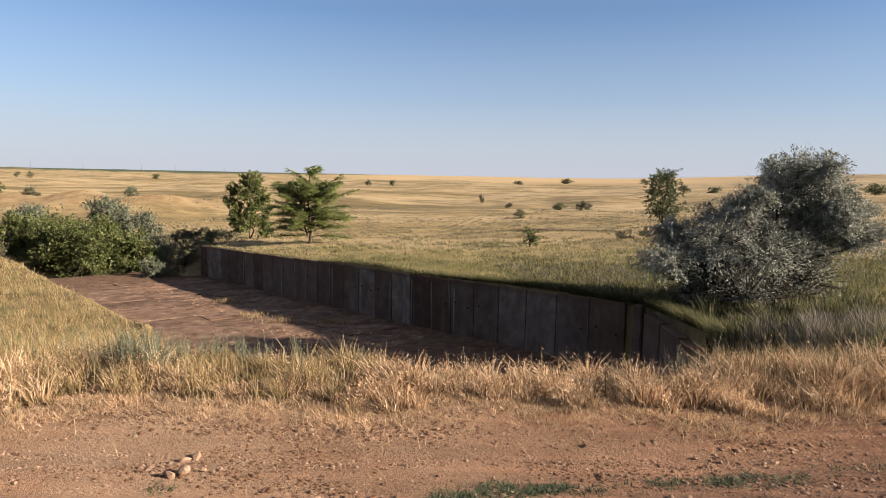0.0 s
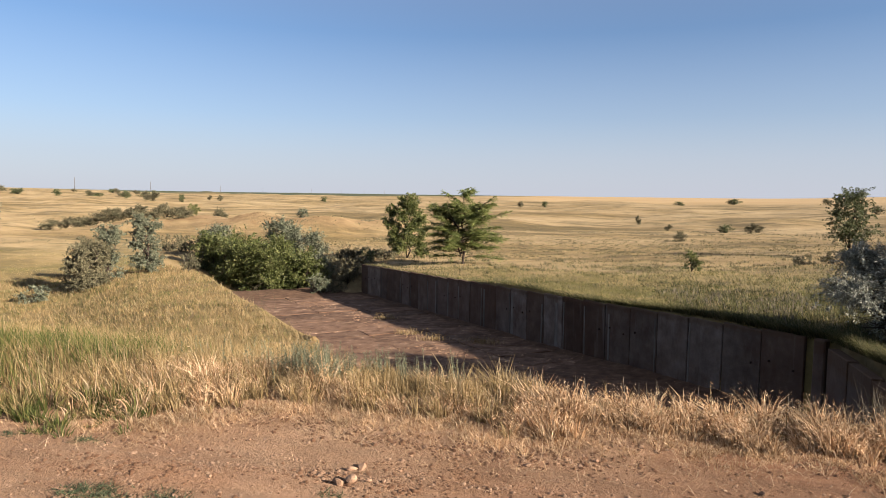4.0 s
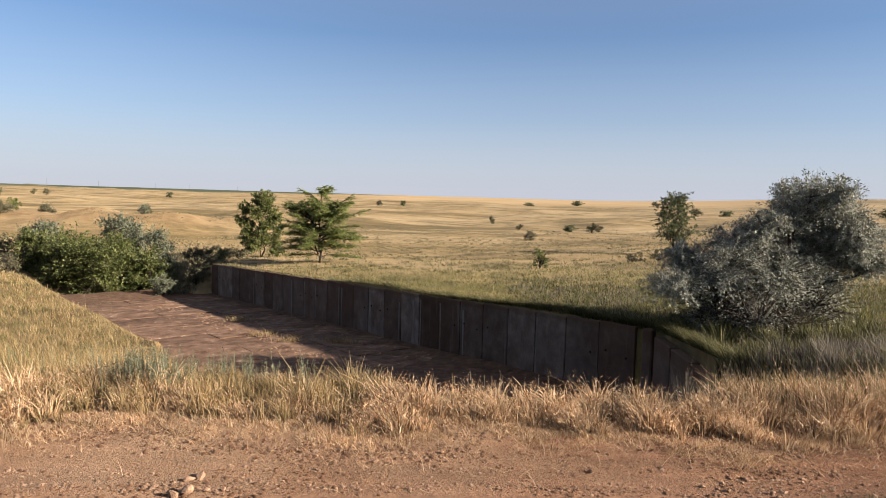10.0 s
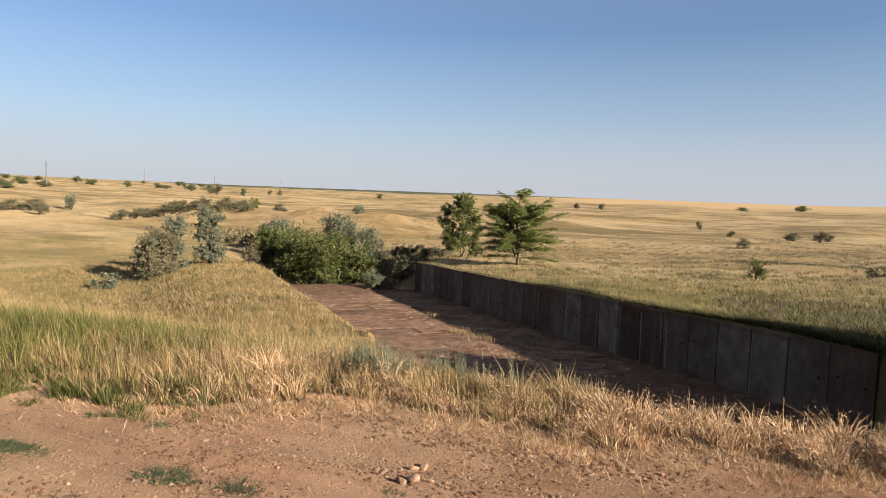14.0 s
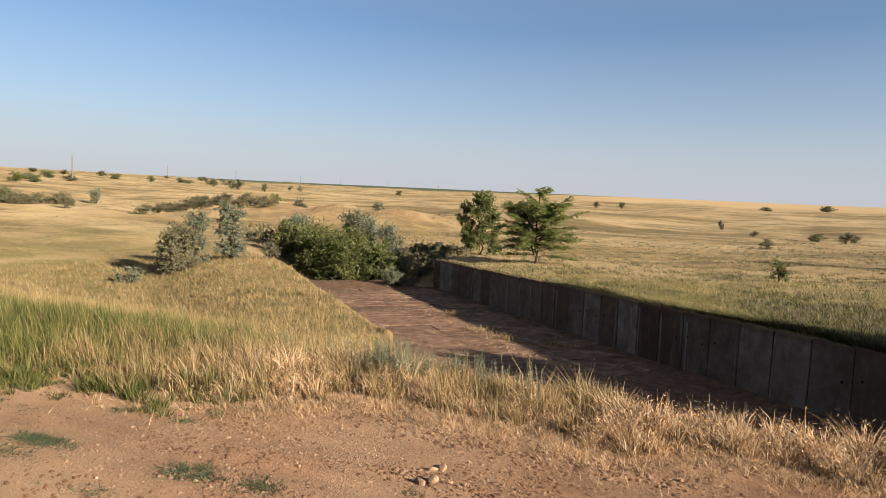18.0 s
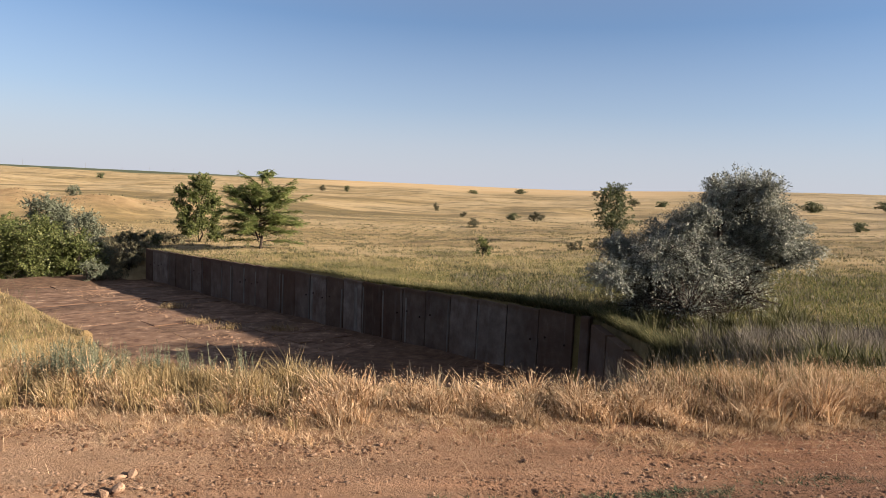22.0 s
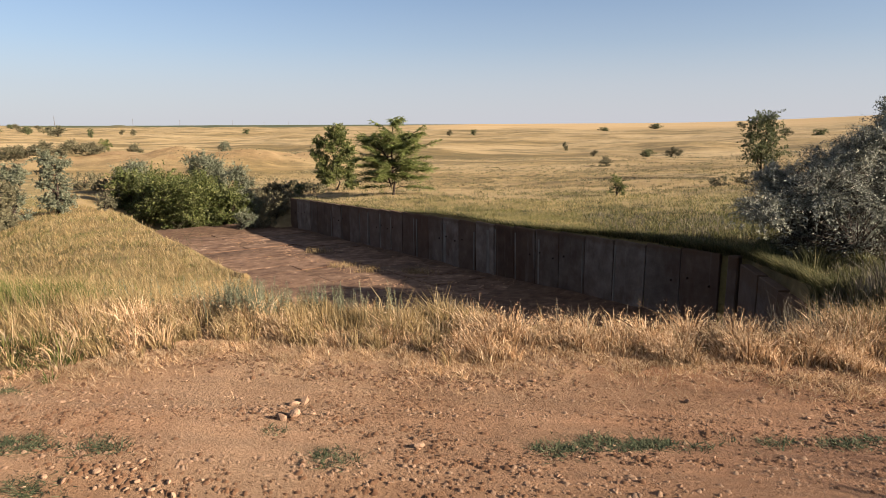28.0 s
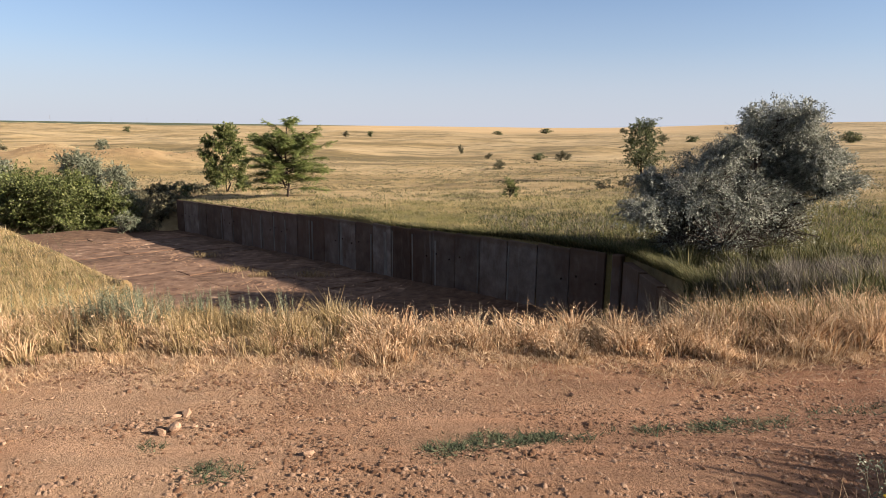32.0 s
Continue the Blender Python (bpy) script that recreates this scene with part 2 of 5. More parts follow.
BARK = plain("bark", [(0.3, (0.017, 0.011, 0.008)), (0.7, (0.045, 0.033, 0.026))], 9, 0.95, 30, 0.01, (1, 1, 0.2))
IRON = plain("rusty_iron", [(0.3, (0.010, 0.005, 0.004)), (0.7, (0.029, 0.014, 0.008))], 20, 0.8)
POLE = plain("grey_pole", [(0.3, (0.065, 0.062, 0.062)), (0.7, (0.097, 0.093, 0.093))], 3, 0.8)
STRAW = blade_material("dry_straw", [(0.0, (0.092, 0.041, 0.017)), (0.25, (0.270, 0.154, 0.079)), (0.6, (0.440, 0.306, 0.188)), (1.0, (0.559, 0.430, 0.304))], 0.3, 0.75, 2.4, 0.55, 1.15)
PALE_STRAW = blade_material("pale_meadow_straw", [(0.0, (0.109, 0.073, 0.030)), (0.4, (0.188, 0.133, 0.062)), (0.75, (0.255, 0.187, 0.099)), (1.0, (0.309, 0.243, 0.150))], 0.3)
FIELD_STRAW = blade_material("field_straw", [(0.0, (0.185, 0.138, 0.068)), (0.5, (0.265, 0.202, 0.108)), (1.0, (0.345, 0.270, 0.155))], 0.3, 0.75, 0.25, 0.7, 1.2)
GREEN_GRASS = blade_material("green_meadow_grass", [(0.0, (0.039, 0.047, 0.014)), (0.4, (0.078, 0.084, 0.025)), (0.75, (0.130, 0.123, 0.043)), (1.0, (0.207, 0.177, 0.078))], 0.35)
GREY_WEED = blade_material("grey_green_weed", [(0.0, (0.037, 0.039, 0.022)), (0.5, (0.072, 0.066, 0.042)), (1.0, (0.118, 0.102, 0.071))], 0.25)
SLOPE_GRASS = blade_material("grey_green_slope_grass", [(0.0, (0.019, 0.022, 0.009)), (0.4, (0.053, 0.056, 0.020)), (0.75, (0.100, 0.097, 0.042)), (1.0, (0.216, 0.191, 0.101))], 0.3, 0.75, 0.9, 0.5, 1.2)
DEAD_STALK = blade_material("dead_grey_stalk", [(0.0, (0.058, 0.049, 0.036)), (0.5, (0.122, 0.105, 0.082)), (1.0, (0.188, 0.164, 0.137))], 0.15)
ROADSIDE = blade_material("roadside_green", [(0.0, (0.030, 0.044, 0.011)), (0.5, (0.074, 0.085, 0.023)), (1.0, (0.163, 0.148, 0.053))], 0.4)
KNOT = blade_material("low_green_herb", [(0.0, (0.024, 0.033, 0.017)), (0.6, (0.052, 0.064, 0.033)), (1.0, (0.099, 0.100, 0.058))], 0.25)
SILVER = blade_material("silvery_leaves", [(0.0, (0.116, 0.125, 0.101)), (0.5, (0.223, 0.233, 0.197)), (1.0, (0.367, 0.372, 0.325))], 0.10, 0.8, 2.2, 0.5, 1.25)
SAGE = blade_material("sage_leaves", [(0.0, (0.053, 0.061, 0.040)), (0.5, (0.106, 0.118, 0.079)), (1.0, (0.179, 0.188, 0.137))], 0.2, 0.55)
LOCUST = blade_material("locust_leaves", [(0.0, (0.062, 0.084, 0.024)), (0.5, (0.143, 0.177, 0.057)), (1.0, (0.273, 0.288, 0.113))], 0.45, 0.55)
LEAF = blade_material("bush_leaves", [(0.0, (0.038, 0.050, 0.014)), (0.5, (0.080, 0.097, 0.029)), (1.0, (0.160, 0.166, 0.067))], 0.35, 0.5)
OLIVE = blade_material("olive_leaves", [(0.0, (0.039, 0.050, 0.021)), (0.5, (0.074, 0.088, 0.040)), (1.0, (0.140, 0.149, 0.080))], 0.3, 0.55)
DUSTY = blade_material("dusty_shrub_leaves", [(0.0, (0.059, 0.053, 0.030)), (0.5, (0.101, 0.095, 0.057)), (1.0, (0.168, 0.151, 0.099))], 0.2)
YELLOW = plain("yellow_petals", [(0.3, (0.395, 0.255, 0.012)), (0.7, (0.486, 0.334, 0.024))], 30, 0.6)

# ---- plan: basin between two concrete walls, a along the walls, b across them ----
CX, CY, CZ = 6.24, 21.07, -2.41
UX, UY = -0.6435, 0.7654
HX, HY = UY, -UX
WALL_LEN, WALL_HIGH, BASIN_WIDE, SLOPE = 40.5, 2.5, 13.3, 0.0455
BLOCK_A = 5.7
WING_X = 6.80


def sstep(lo, hi, v):
    t = np.clip((v - lo) / (hi - lo), 0, 1)
    return t * t * (3 - 2 * t)


def to_ab(x, y):
    return (x - CX) * UX + (y - CY) * UY, (x - CX) * HX + (y - CY) * HY


def to_xy(a, b):
    return CX + a * UX + b * HX, CY + a * UY + b * HY


def wave(x, y, scale, seed):
    """Smooth rolling noise from a few turned sines, about -1 to 1."""
    rng = np.random.RandomState(seed)
    out = 0 * x
    for _ in range(7):
        ang, k, ph = rng.uniform(0, 6.28), rng.uniform(0.6, 1.9), rng.uniform(0, 6.28)
        out = out + np.sin((x * np.cos(ang) + y * np.sin(ang)) * k * 6.28 / scale + ph + 1.3 * np.sin((x * np.sin(ang) - y * np.cos(ang)) * k * 3.1 / scale + ph))
    return out / 4.0


def wall_top(a):
    return CZ - SLOPE * a


def floor_z(a):
    return CZ - SLOPE * np.clip(a, -12, 60) - WALL_HIGH


def smax(p, q, k):
    return (p + q + np.sqrt((p - q) ** 2 + k * k)) / 2


def road_z(x, y):
    """The dirt road on the crest of the bank, with shallow ruts."""
    rut = -0.035 * np.exp(-((y - 3.75 - 0.02 * x) / 0.30) ** 2) - 0.05 * np.exp(-((y - 1.7 + 0.05 * x) / 0.45) ** 2)
    hump = 0.05 * np.exp(-((y - 2.75 - 0.06 * x) / 0.4) ** 2)
    return rut + hump + 0.015 * wave(x, y, 2.6, 5) + 0.012 * wave(0.18 * x, y - 0.04 * x, 0.9, 6) + 0.007 * wave(0.3 * x, y, 0.35, 16) + 0.004 * wave(x, y, 0.4, 17)


def terrain(x, y):
    x, y = np.asarray(x, float), np.asarray(y, float)
    a, b = to_ab(x, y)
    r, az = np.hypot(x, y), np.degrees(np.arctan2(x, np.maximum(y, 0.01)))
    # field level with the wall's top, flattening out; lower ground left of the bank
    field = CZ - SLOPE * np.where(a < 45, a, 45 + 18 * (1 - np.exp(-np.maximum(a - 45, 0) / 18)))
    field = field + 0.12 * wave(x, y, 14, 1) * sstep(12, 30, r)
    left = sstep(-BASIN_WIDE - 3.5, -BASIN_WIDE - 10, b) * (1 - sstep(55, 80, a))
    field = field * (1 - left) + (-5.3 + 0.2 * wave(x, y, 18, 2)) * left
    # far country rises gently to the skyline
    el = 0.24 + 0.7 * sstep(11, 37, az) + 0.2 * sstep(-35, -62, az)
    crest = 1.65 + 1250 * np.tan(np.radians(el))
    far = sstep(0, 1, np.clip((r - 95) / 1155, 0, 1)) * 0.35 + np.clip((r - 95) / 1155, 0, 1) * 0.65
    field = field + (crest + 5.2) * far
    und = sstep(90, 220, r) * (1 - sstep(900, 1200, r))
    field = field + und * (1.5 * wave(x, y, 130, 3) + 0.8 * wave(x, y, 47, 4))
    # eroded bank of a gully across the middle distance
    gx, gy = x * 0.94 + y * 0.34, -x * 0.34 + y * 0.94
    ridge = np.exp(-((gy - 122 - 5 * wave(gx, gy, 60, 8)) / 8.0) ** 2) * sstep(-60, -40, gx) * (1 - sstep(-2, 22, gx))
    field = field + ridge * (2.8 + 0.9 * wave(x, y, 24, 9) + 0.15 * wave(x, y, 5.0, 10))
    field = field - 60 * np.clip((r - 1300) / 1700, 0, 1)
    # bank that carries the road
    dam = -0.20 * np.maximum(y - 4.9, 0) - 0.02 * np.clip(y - 4.9, 0, 1)
    dam = dam - 0.05 * np.maximum(y - 4.9, 0) * sstep(1, -6, x)
    land = smax(field, dam + 0.05 * wave(x, y, 3.3, 7) * sstep(5, 8, y), 0.5)
    near = 1 - sstep(4.7, 5.5, y)
    land = land * (1 - near) + road_z(x, y) * near
    # basin
    floor = floor_z(a) - 0.35
    pit = smax(floor, -0.52 * np.maximum(y - 5.4, 0), 0.3)
    inside_far = (b < 0.1) & (b > -BASIN_WIDE - 0.1) & (a > BLOCK_A) & (a < 60)
    open_end = np.clip((a - WALL_LEN - 3) / 22, 0, 1)
    edge = sstep(-7.9, -6.6, x - 0.47 * (16.9 - y)) * np.where(y > 15.6, (x < WING_X) * 1.0, sstep(7.0, 5.6, x)) * (b < 0.1) * sstep(5.2, 6.4, y)
    w_near = np.where(a <= BLOCK_A, edge, 0)
    slump = sstep(1.0, -2.2, b) * sstep(-BASIN_WIDE - 2, -BASIN_WIDE + 4, b)
    w_far = np.where(a > WALL_LEN + 0.1, slump, inside_far * 1.0) * (1 - sstep(0, 1, open_end)) * (a > BLOCK_A) * (a < 64)
    pitted = pit * w_far + land * (1 - w_far)
    pitted = pitted * (1 - w_near) + np.minimum(pit, land) * w_near
    # the soil dips to the wing wall's head
    dip = sstep(9.2, 6.6, x) * sstep(11.0, 16, y) * (1 - sstep(21, 24, y))
    pitted = pitted * (1 - dip) + np.minimum(pitted, -2.05 - 0.06 * (y - 14)) * dip
    return pitted


# ---- builders ----
def raw(name, verts, faces, mat, parent=None, label=""):
    me = bpy.data.meshes.new(name)
    me.from_pydata(verts, [], faces)
    me.materials.append(mat)
    ob = new(name, me)
    if parent:
        ob.parent = parent
    if label:
        ob["label"] = label
    return ob


def arrays(name, verts, tris, mat, parent=None, label=""):
    """A mesh from a vertex array and a triangle array."""
    me = bpy.data.meshes.new(name)
    me.vertices.add(len(verts))
    me.vertices.foreach_set("co", np.asarray(verts, np.float32).ravel())
    me.loops.add(len(tris) * 3)
    me.loops.foreach_set("vertex_index", np.asarray(tris, np.int32).ravel())
    me.polygons.add(len(tris))
    me.polygons.foreach_set("loop_start", np.arange(0, len(tris) * 3, 3, dtype=np.int32))
    me.update(calc_edges=True)
    me.materials.append(mat)
    ob = new(name, me)
    if parent:
        ob.parent = parent
    if label:
        ob["label"] = label
    return ob


def part(name, bm, mat, parent=None, label=""):
    me = bpy.data.meshes.new(name)
    bm.to_mesh(me)
    bm.free()
    me.materials.append(mat)
    ob = new(name, me)
    if parent:
        ob.parent = parent
    if label:
        ob["label"] = label
    return ob


def empty(name, label, category, group="", kind=""):
    return tagged(new(name), label, category, group, kind)


def bevel_box(sx, sy, sz, bevel=0.02, jitter=0.0, rng=None):
    bm = bmesh.new()
    bmesh.ops.create_cube(bm, size=1.0)
    for v in bm.verts:
        v.co = Vector((v.co.x * sx, v.co.y * sy, v.co.z * sz))
        if jitter and rng is not None:
            v.co += Vector(rng.uniform(-jitter, jitter, 3))
    bmesh.ops.bevel(bm, geom=bm.edges[:], offset=bevel, segments=1, affect="EDGES")
    return bm


def grass(name, mat, xy, high, wide, lean, rng, wind=(-0.25, -0.05), head=0.0, base=None, label="", category="grass", simple=False, bends=None):
    """Blades, three triangles each, on the ground at xy; head: share of the width kept near the tip, as a seed head."""
    n = len(xy)
    z = terrain(xy[:, 0], xy[:, 1]) if base is None else base
    root = np.column_stack([xy, z - 0.02])
    ang = rng.uniform(0, 2 * np.pi, n)
    face = np.column_stack([np.cos(ang), np.sin(ang), np.zeros(n)])
    tilt = rng.normal(0, 1, (n, 2)) * lean[:, None] if np.ndim(lean) else rng.normal(0, lean, (n, 2))
    bend = np.column_stack([tilt[:, 0] + wind[0], tilt[:, 1] + wind[1], np.zeros(n)])
    if bends is not None:
        bend = np.column_stack([bends, np.zeros(n)])
    h, w = high[:, None], wide[:, None]
    up = np.array([0, 0, 1.0])
    mid = root + up * h * 0.58 + bend * h * 0.32
    tip = root + up * h * 0.97 + bend * h * rng.uniform(0.7, 1.2, (n, 1))
    if simple:
        v = np.stack([root - face * w * 0.6, root + face * w * 0.6, tip], 1).reshape(-1, 3)
        return tagged(arrays(name, v, np.arange(n * 3).reshape(-1, 3), mat), label, category, kind="stuff")
    v = np.stack([root - face * w * 0.5, root + face * w * 0.5, mid - face * w * (0.42 + head), mid + face * w * (0.42 + head), tip], 1).reshape(-1, 3)
    k = np.arange(n)[:, None] * 5
    t = np.stack([k + [0, 1, 3], k + [0, 3, 2], k + [2, 3, 4]], 1).reshape(-1, 3)
    ob = arrays(name, v, t, mat)
    return tagged(ob, label, category, kind="stuff")


def scatter(rng, n, box, keep, clump=0.0, clumps=1):
    """n places in a box (x0, y0, x1, y1), gathered in tufts, thinned by keep(x, y), the chance of standing there."""
    x0, y0, x1, y1 = box
    out = []
    total = 0
    while total < n:
        m = n * 2
        if clump:
            c = np.column_stack([rng.uniform(x0, x1, m // clumps + 1), rng.uniform(y0, y1, m // clumps + 1)])
            p = np.repeat(c, clumps, 0)[:m] + rng.normal(0, clump, (m, 2))
        else:
            p = np.column_stack([rng.uniform(x0, x1, m), rng.uniform(y0, y1, m)])
        p = p[rng.uniform(0, 1, m) < keep(p[:, 0], p[:, 1])]
        out.append(p)
        total += len(p)
        if len(out) > 40:
            break
    p = np.concatenate(out)
    return p[rng.permutation(len(p))[:n]]


def tubes(segs, sides=5):
    """Tapered round pieces from rows of p0, p1, r0, r1."""
    s = np.array(segs, float)
    p0, p1, r0, r1 = s[:, 0:3], s[:, 3:6], s[:, 6:7], s[:, 7:8]
    d = p1 - p0
    d /= np.linalg.norm(d, axis=1, keepdims=True) + 1e-9
    ref = np.where(np.abs(d[:, 2:3]) > 0.9, [[1.0, 0, 0]], [[0, 0, 1.0]])
    e1 = np.cross(d, ref)
    e1 /= np.linalg.norm(e1, axis=1, keepdims=True)
    e2 = np.cross(d, e1)
    ang = np.arange(sides) * 2 * np.pi / sides
    ring = e1[:, None] * np.cos(ang)[:, None] + e2[:, None] * np.sin(ang)[:, None]
    v = np.concatenate([p0[:, None] + ring * r0[:, None], p1[:, None] + ring * r1[:, None]], 1).reshape(-1, 3)
    k = np.arange(len(s))[:, None] * 2 * sides
    t = []
    for i in range(sides):
        j = (i + 1) % sides
        t += [k + [i, j, sides + j], k + [i, sides + j, sides + i]]
    return v, np.stack(t, 1).reshape(-1, 3)


def limb_line(rng, p, q, r0, r1, n=5, wob=0.06):
    """Segments of a crooked, tapered limb from p to q."""
    p, q = np.array(p, float), np.array(q, float)
    t = np.linspace(0, 1, n + 1)[:, None]
    arc = p + (q - p) * t
    arc[:, 2] += np.sin(t[:, 0] * np.pi) * 0.06 * np.linalg.norm(q - p)
    arc[1:-1] += rng.normal(0, wob * np.linalg.norm(q - p) / 2, (n - 1, 3))
    r = r0 + (r1 - r0) * t[:, 0]
    return [(*arc[i], *arc[i + 1], r[i], r[i + 1]) for i in range(n)], arc


def foliage(rng, clumps, twigs, leaves, leaf, droop=0.0, flat=1.0, aspect=0.35):
    """Leaves along twigs that leave each clump's middle. clumps: rows of x, y, z, rx, ry, rz. Returns leaf mesh arrays and twig segments."""
    allv, segs = [], []
    for cx, cy, cz, rx, ry, rz in clumps:
        size = (rx * ry * rz) ** (1 / 3)
        n = max(6, int(twigs * size ** 2))
        d = rng.normal(0, 1, (n, 3))
        d /= np.linalg.norm(d, axis=1, keepdims=True)
        d[:, 2] = d[:, 2] * flat + 0.18
        reach = rng.uniform(0.45, 1.5, (n, 1))
        end = np.array([cx, cy, cz]) + d * np.array([rx, ry, rz]) * reach
        start = np.array([cx, cy, cz]) + d * np.array([rx, ry, rz]) * reach * rng.uniform(0.25, 0.7, (n, 1)) - [0, 0, 0.15 * rz]
        for p, q in zip(start[::2], end[::2]):
            segs.append((*p, *q, 0.010 * max(size, 0.8), 0.003))
        m = leaves
        t = rng.uniform(0.05, 1.05, (n, m, 1))
        pos = start[:, None] + (end - start)[:, None] * t + rng.normal(0, 0.03 * size + 0.4 * leaf, (n, m, 3))
        pos[..., 2] -= droop * t[..., 0] ** 2 * size
        pos = pos.reshape(-1, 3)
        k = len(pos)
        along = np.repeat((end - start) / (np.linalg.norm(end - start, axis=1, keepdims=True) + 1e-6), m, 0) * 0.7 + rng.normal(0, 0.7, (k, 3))
        along /= np.linalg.norm(along, axis=1, keepdims=True)
        side = np.cross(along, rng.normal(0, 1, (k, 3)) + [0, 0, 0.8])
        side /= np.linalg.norm(side, axis=1, keepdims=True) + 1e-6
        L = leaf * rng.uniform(0.6, 1.35, (k, 1))
        allv.append(np.stack([pos, pos + along * L * 0.5 + side * L * aspect, pos + along * L, pos + along * L * 0.5 - side * L * aspect], 1).reshape(-1, 3))
    v = np.concatenate(allv)
    k = np.arange(len(v) // 4)[:, None] * 4
    return v, np.stack([k + [0, 1, 2], k + [0, 2, 3]], 1).reshape(-1, 3), segs


def sprays(rng, clumps, per, leaves, leaf, droop=0.25, aspect=0.3, core=0.35):
    """Leaves set densely along arching shoots that leave each clump, so that the crown breaks into tips with gaps between; core: share of shoots kept inside."""
    allv, segs = [], []
    for cx, cy, cz, rx, ry, rz in clumps:
        size = (rx * ry * rz) ** (1 / 3)
        n = max(8, int(per * size ** 2))
        d = rng.normal(0, 1, (n, 3))
        d /= np.linalg.norm(d, axis=1, keepdims=True)
        d[:, 2] = d[:, 2] * 0.9 + 0.2
        inner = rng.uniform(0, 1, (n, 1)) < core
        rad, mid = np.array([rx, ry, rz]), np.array([cx, cy, cz])
        start = mid + d * rad * np.where(inner, 0.05, rng.uniform(0.25, 0.7, (n, 1)))
        end = mid + d * rad * np.where(inner, rng.uniform(0.5, 0.8, (n, 1)), rng.uniform(0.9, 1.5, (n, 1))) + rng.normal(0, 0.16 * size, (n, 3))
        long = np.linalg.norm(end - start, axis=1, keepdims=True)
        for p, q in zip(start, end):
            segs.append((*p, *q, 0.008 * max(size, 0.7), 0.002))
        t = rng.uniform(0.0, 1.05, (n, leaves, 1))
        pos = start[:, None] + (end - start)[:, None] * t + rng.normal(0, 0.25 * leaf + 0.02 * size, (n, leaves, 3))
        pos[..., 2] += ((0.5 * t * (1 - t) * 0.6 - droop * t ** 2) * long[:, None])[..., 0]
        pos = pos.reshape(-1, 3)
        k = len(pos)
        along = np.repeat((end - start) / (long + 1e-6), leaves, 0) * 0.8 + rng.normal(0, 0.55, (k, 3)) - [0, 0, droop]
        along /= np.linalg.norm(along, axis=1, keepdims=True)
        side = np.cross(along, rng.normal(0, 0.7, (k, 3)) + [0, 0, 1.0])
        side /= np.linalg.norm(side, axis=1, keepdims=True) + 1e-6
        L = leaf * rng.uniform(0.6, 1.3, (k, 1))
        allv.append(np.stack([pos, pos + along * L * 0.5 + side * L * aspect, pos + along * L, pos + along * L * 0.5 - side * L * aspect], 1).reshape(-1, 3))
    v = np.concatenate(allv)
    k = np.arange(len(v) // 4)[:, None] * 4
    return v, np.stack([k + [0, 1, 2], k + [0, 2, 3]], 1).reshape(-1, 3), segs


def plant(name, label, category, x, y, stems, clumps, mat, twigs, leaves, leaf, seed, trunk_r=0.12, droop=0.0, flat=1.0, group="", sink=0.05, aspect=0.35, bark=None, fine=True, spray=None):
    """A tree or bush at (x, y): crooked stems from the foot to the clumps, then twigs and leaves. Places are metres from the foot."""
    rng = np.random.RandomState(seed)
    top = empty(name, label, category, group)
    top.location = (x, y, float(terrain(x, y)) - sink)
    tr, tips = [], []
    for sx, sy, sz, share in stems:
        s, arc = limb_line(rng, (rng.normal(0, 0.4) * trunk_r, rng.normal(0, 0.4) * trunk_r, 0), (sx, sy, sz), trunk_r * share, trunk_r * share * 0.35, 6)
        tr += s
        tips += list(arc[2:])
    tips = np.array(tips)
    bk = bark or BARK
    for c in clumps:
        c0 = np.array(c[:3])
        d = np.linalg.norm(tips - c0, axis=1) + np.maximum(tips[:, 2] - c0[2], 0) * 2
        s, _ = limb_line(rng, tips[np.argmin(d)], c0, trunk_r * 0.34, trunk_r * 0.1, 3, 0.1)
        if fine:
            vv, tt = tubes(s, 5)
            arrays("limb", vv, tt, bk, top)
    v, t, segs = foliage(rng, clumps, twigs, leaves, leaf, droop, flat, aspect) if spray is None else sprays(rng, clumps, twigs, leaves, leaf, spray, aspect)
    for i in range(0, len(tr), 6):
        vv, tt = tubes(tr[i:i + 6], 7)
        arrays("trunk" if i == 0 else "stem", vv, tt, bk, top)
    if segs and fine:
        vv, tt = tubes(segs, 3)
        arrays("twig", vv, tt, bk, top)["kind"] = "stuff"
    arrays("crown", v, t, mat, top)["kind"] = "stuff"
    return top


def round_clumps(rng, n, wide, high, low=0.25, deep=None, size=0.3):
    """Clumps that fill a bushy outline of that width and height."""
    out = []
    for i in range(n):
        z = high * rng.uniform(low, 0.85)
        k = math.sqrt(max(0.05, 1 - ((z / high - 0.4) / 0.62) ** 2))
        ang, rad = rng.uniform(0, 6.28), math.sqrt(rng.uniform(0.05, 1)) * 0.36 * wide * k
        s = size * rng.uniform(0.7, 1.2) * min(wide, high * 1.3)
        out.append((math.cos(ang) * rad, math.sin(ang) * rad * (deep or 1), z, s * 0.62, s * 0.62, s * 0.55))
    return out


# ---- ground: one sheet to the horizon, its lines laid along the basin's walls ----
def spacing(marks, near, step0, step1, grow, reach):
    """Grid lines: fine round 'near', growing outward, with the marks among them."""
    lines = [near]
    for sign in (1, -1):
        v, s = near, step0
        while abs(v - near) < reach:
            v += sign * s
            lines.append(v)
            if abs(v - near) > 4.6:
                s = max(s, min(s * grow, 90)) if abs(v - near) > 42 else step1
    lines = [v for v in lines if min(abs(v - m) for m in marks) > 0.09]
    return np.array(sorted(lines + list(marks)))


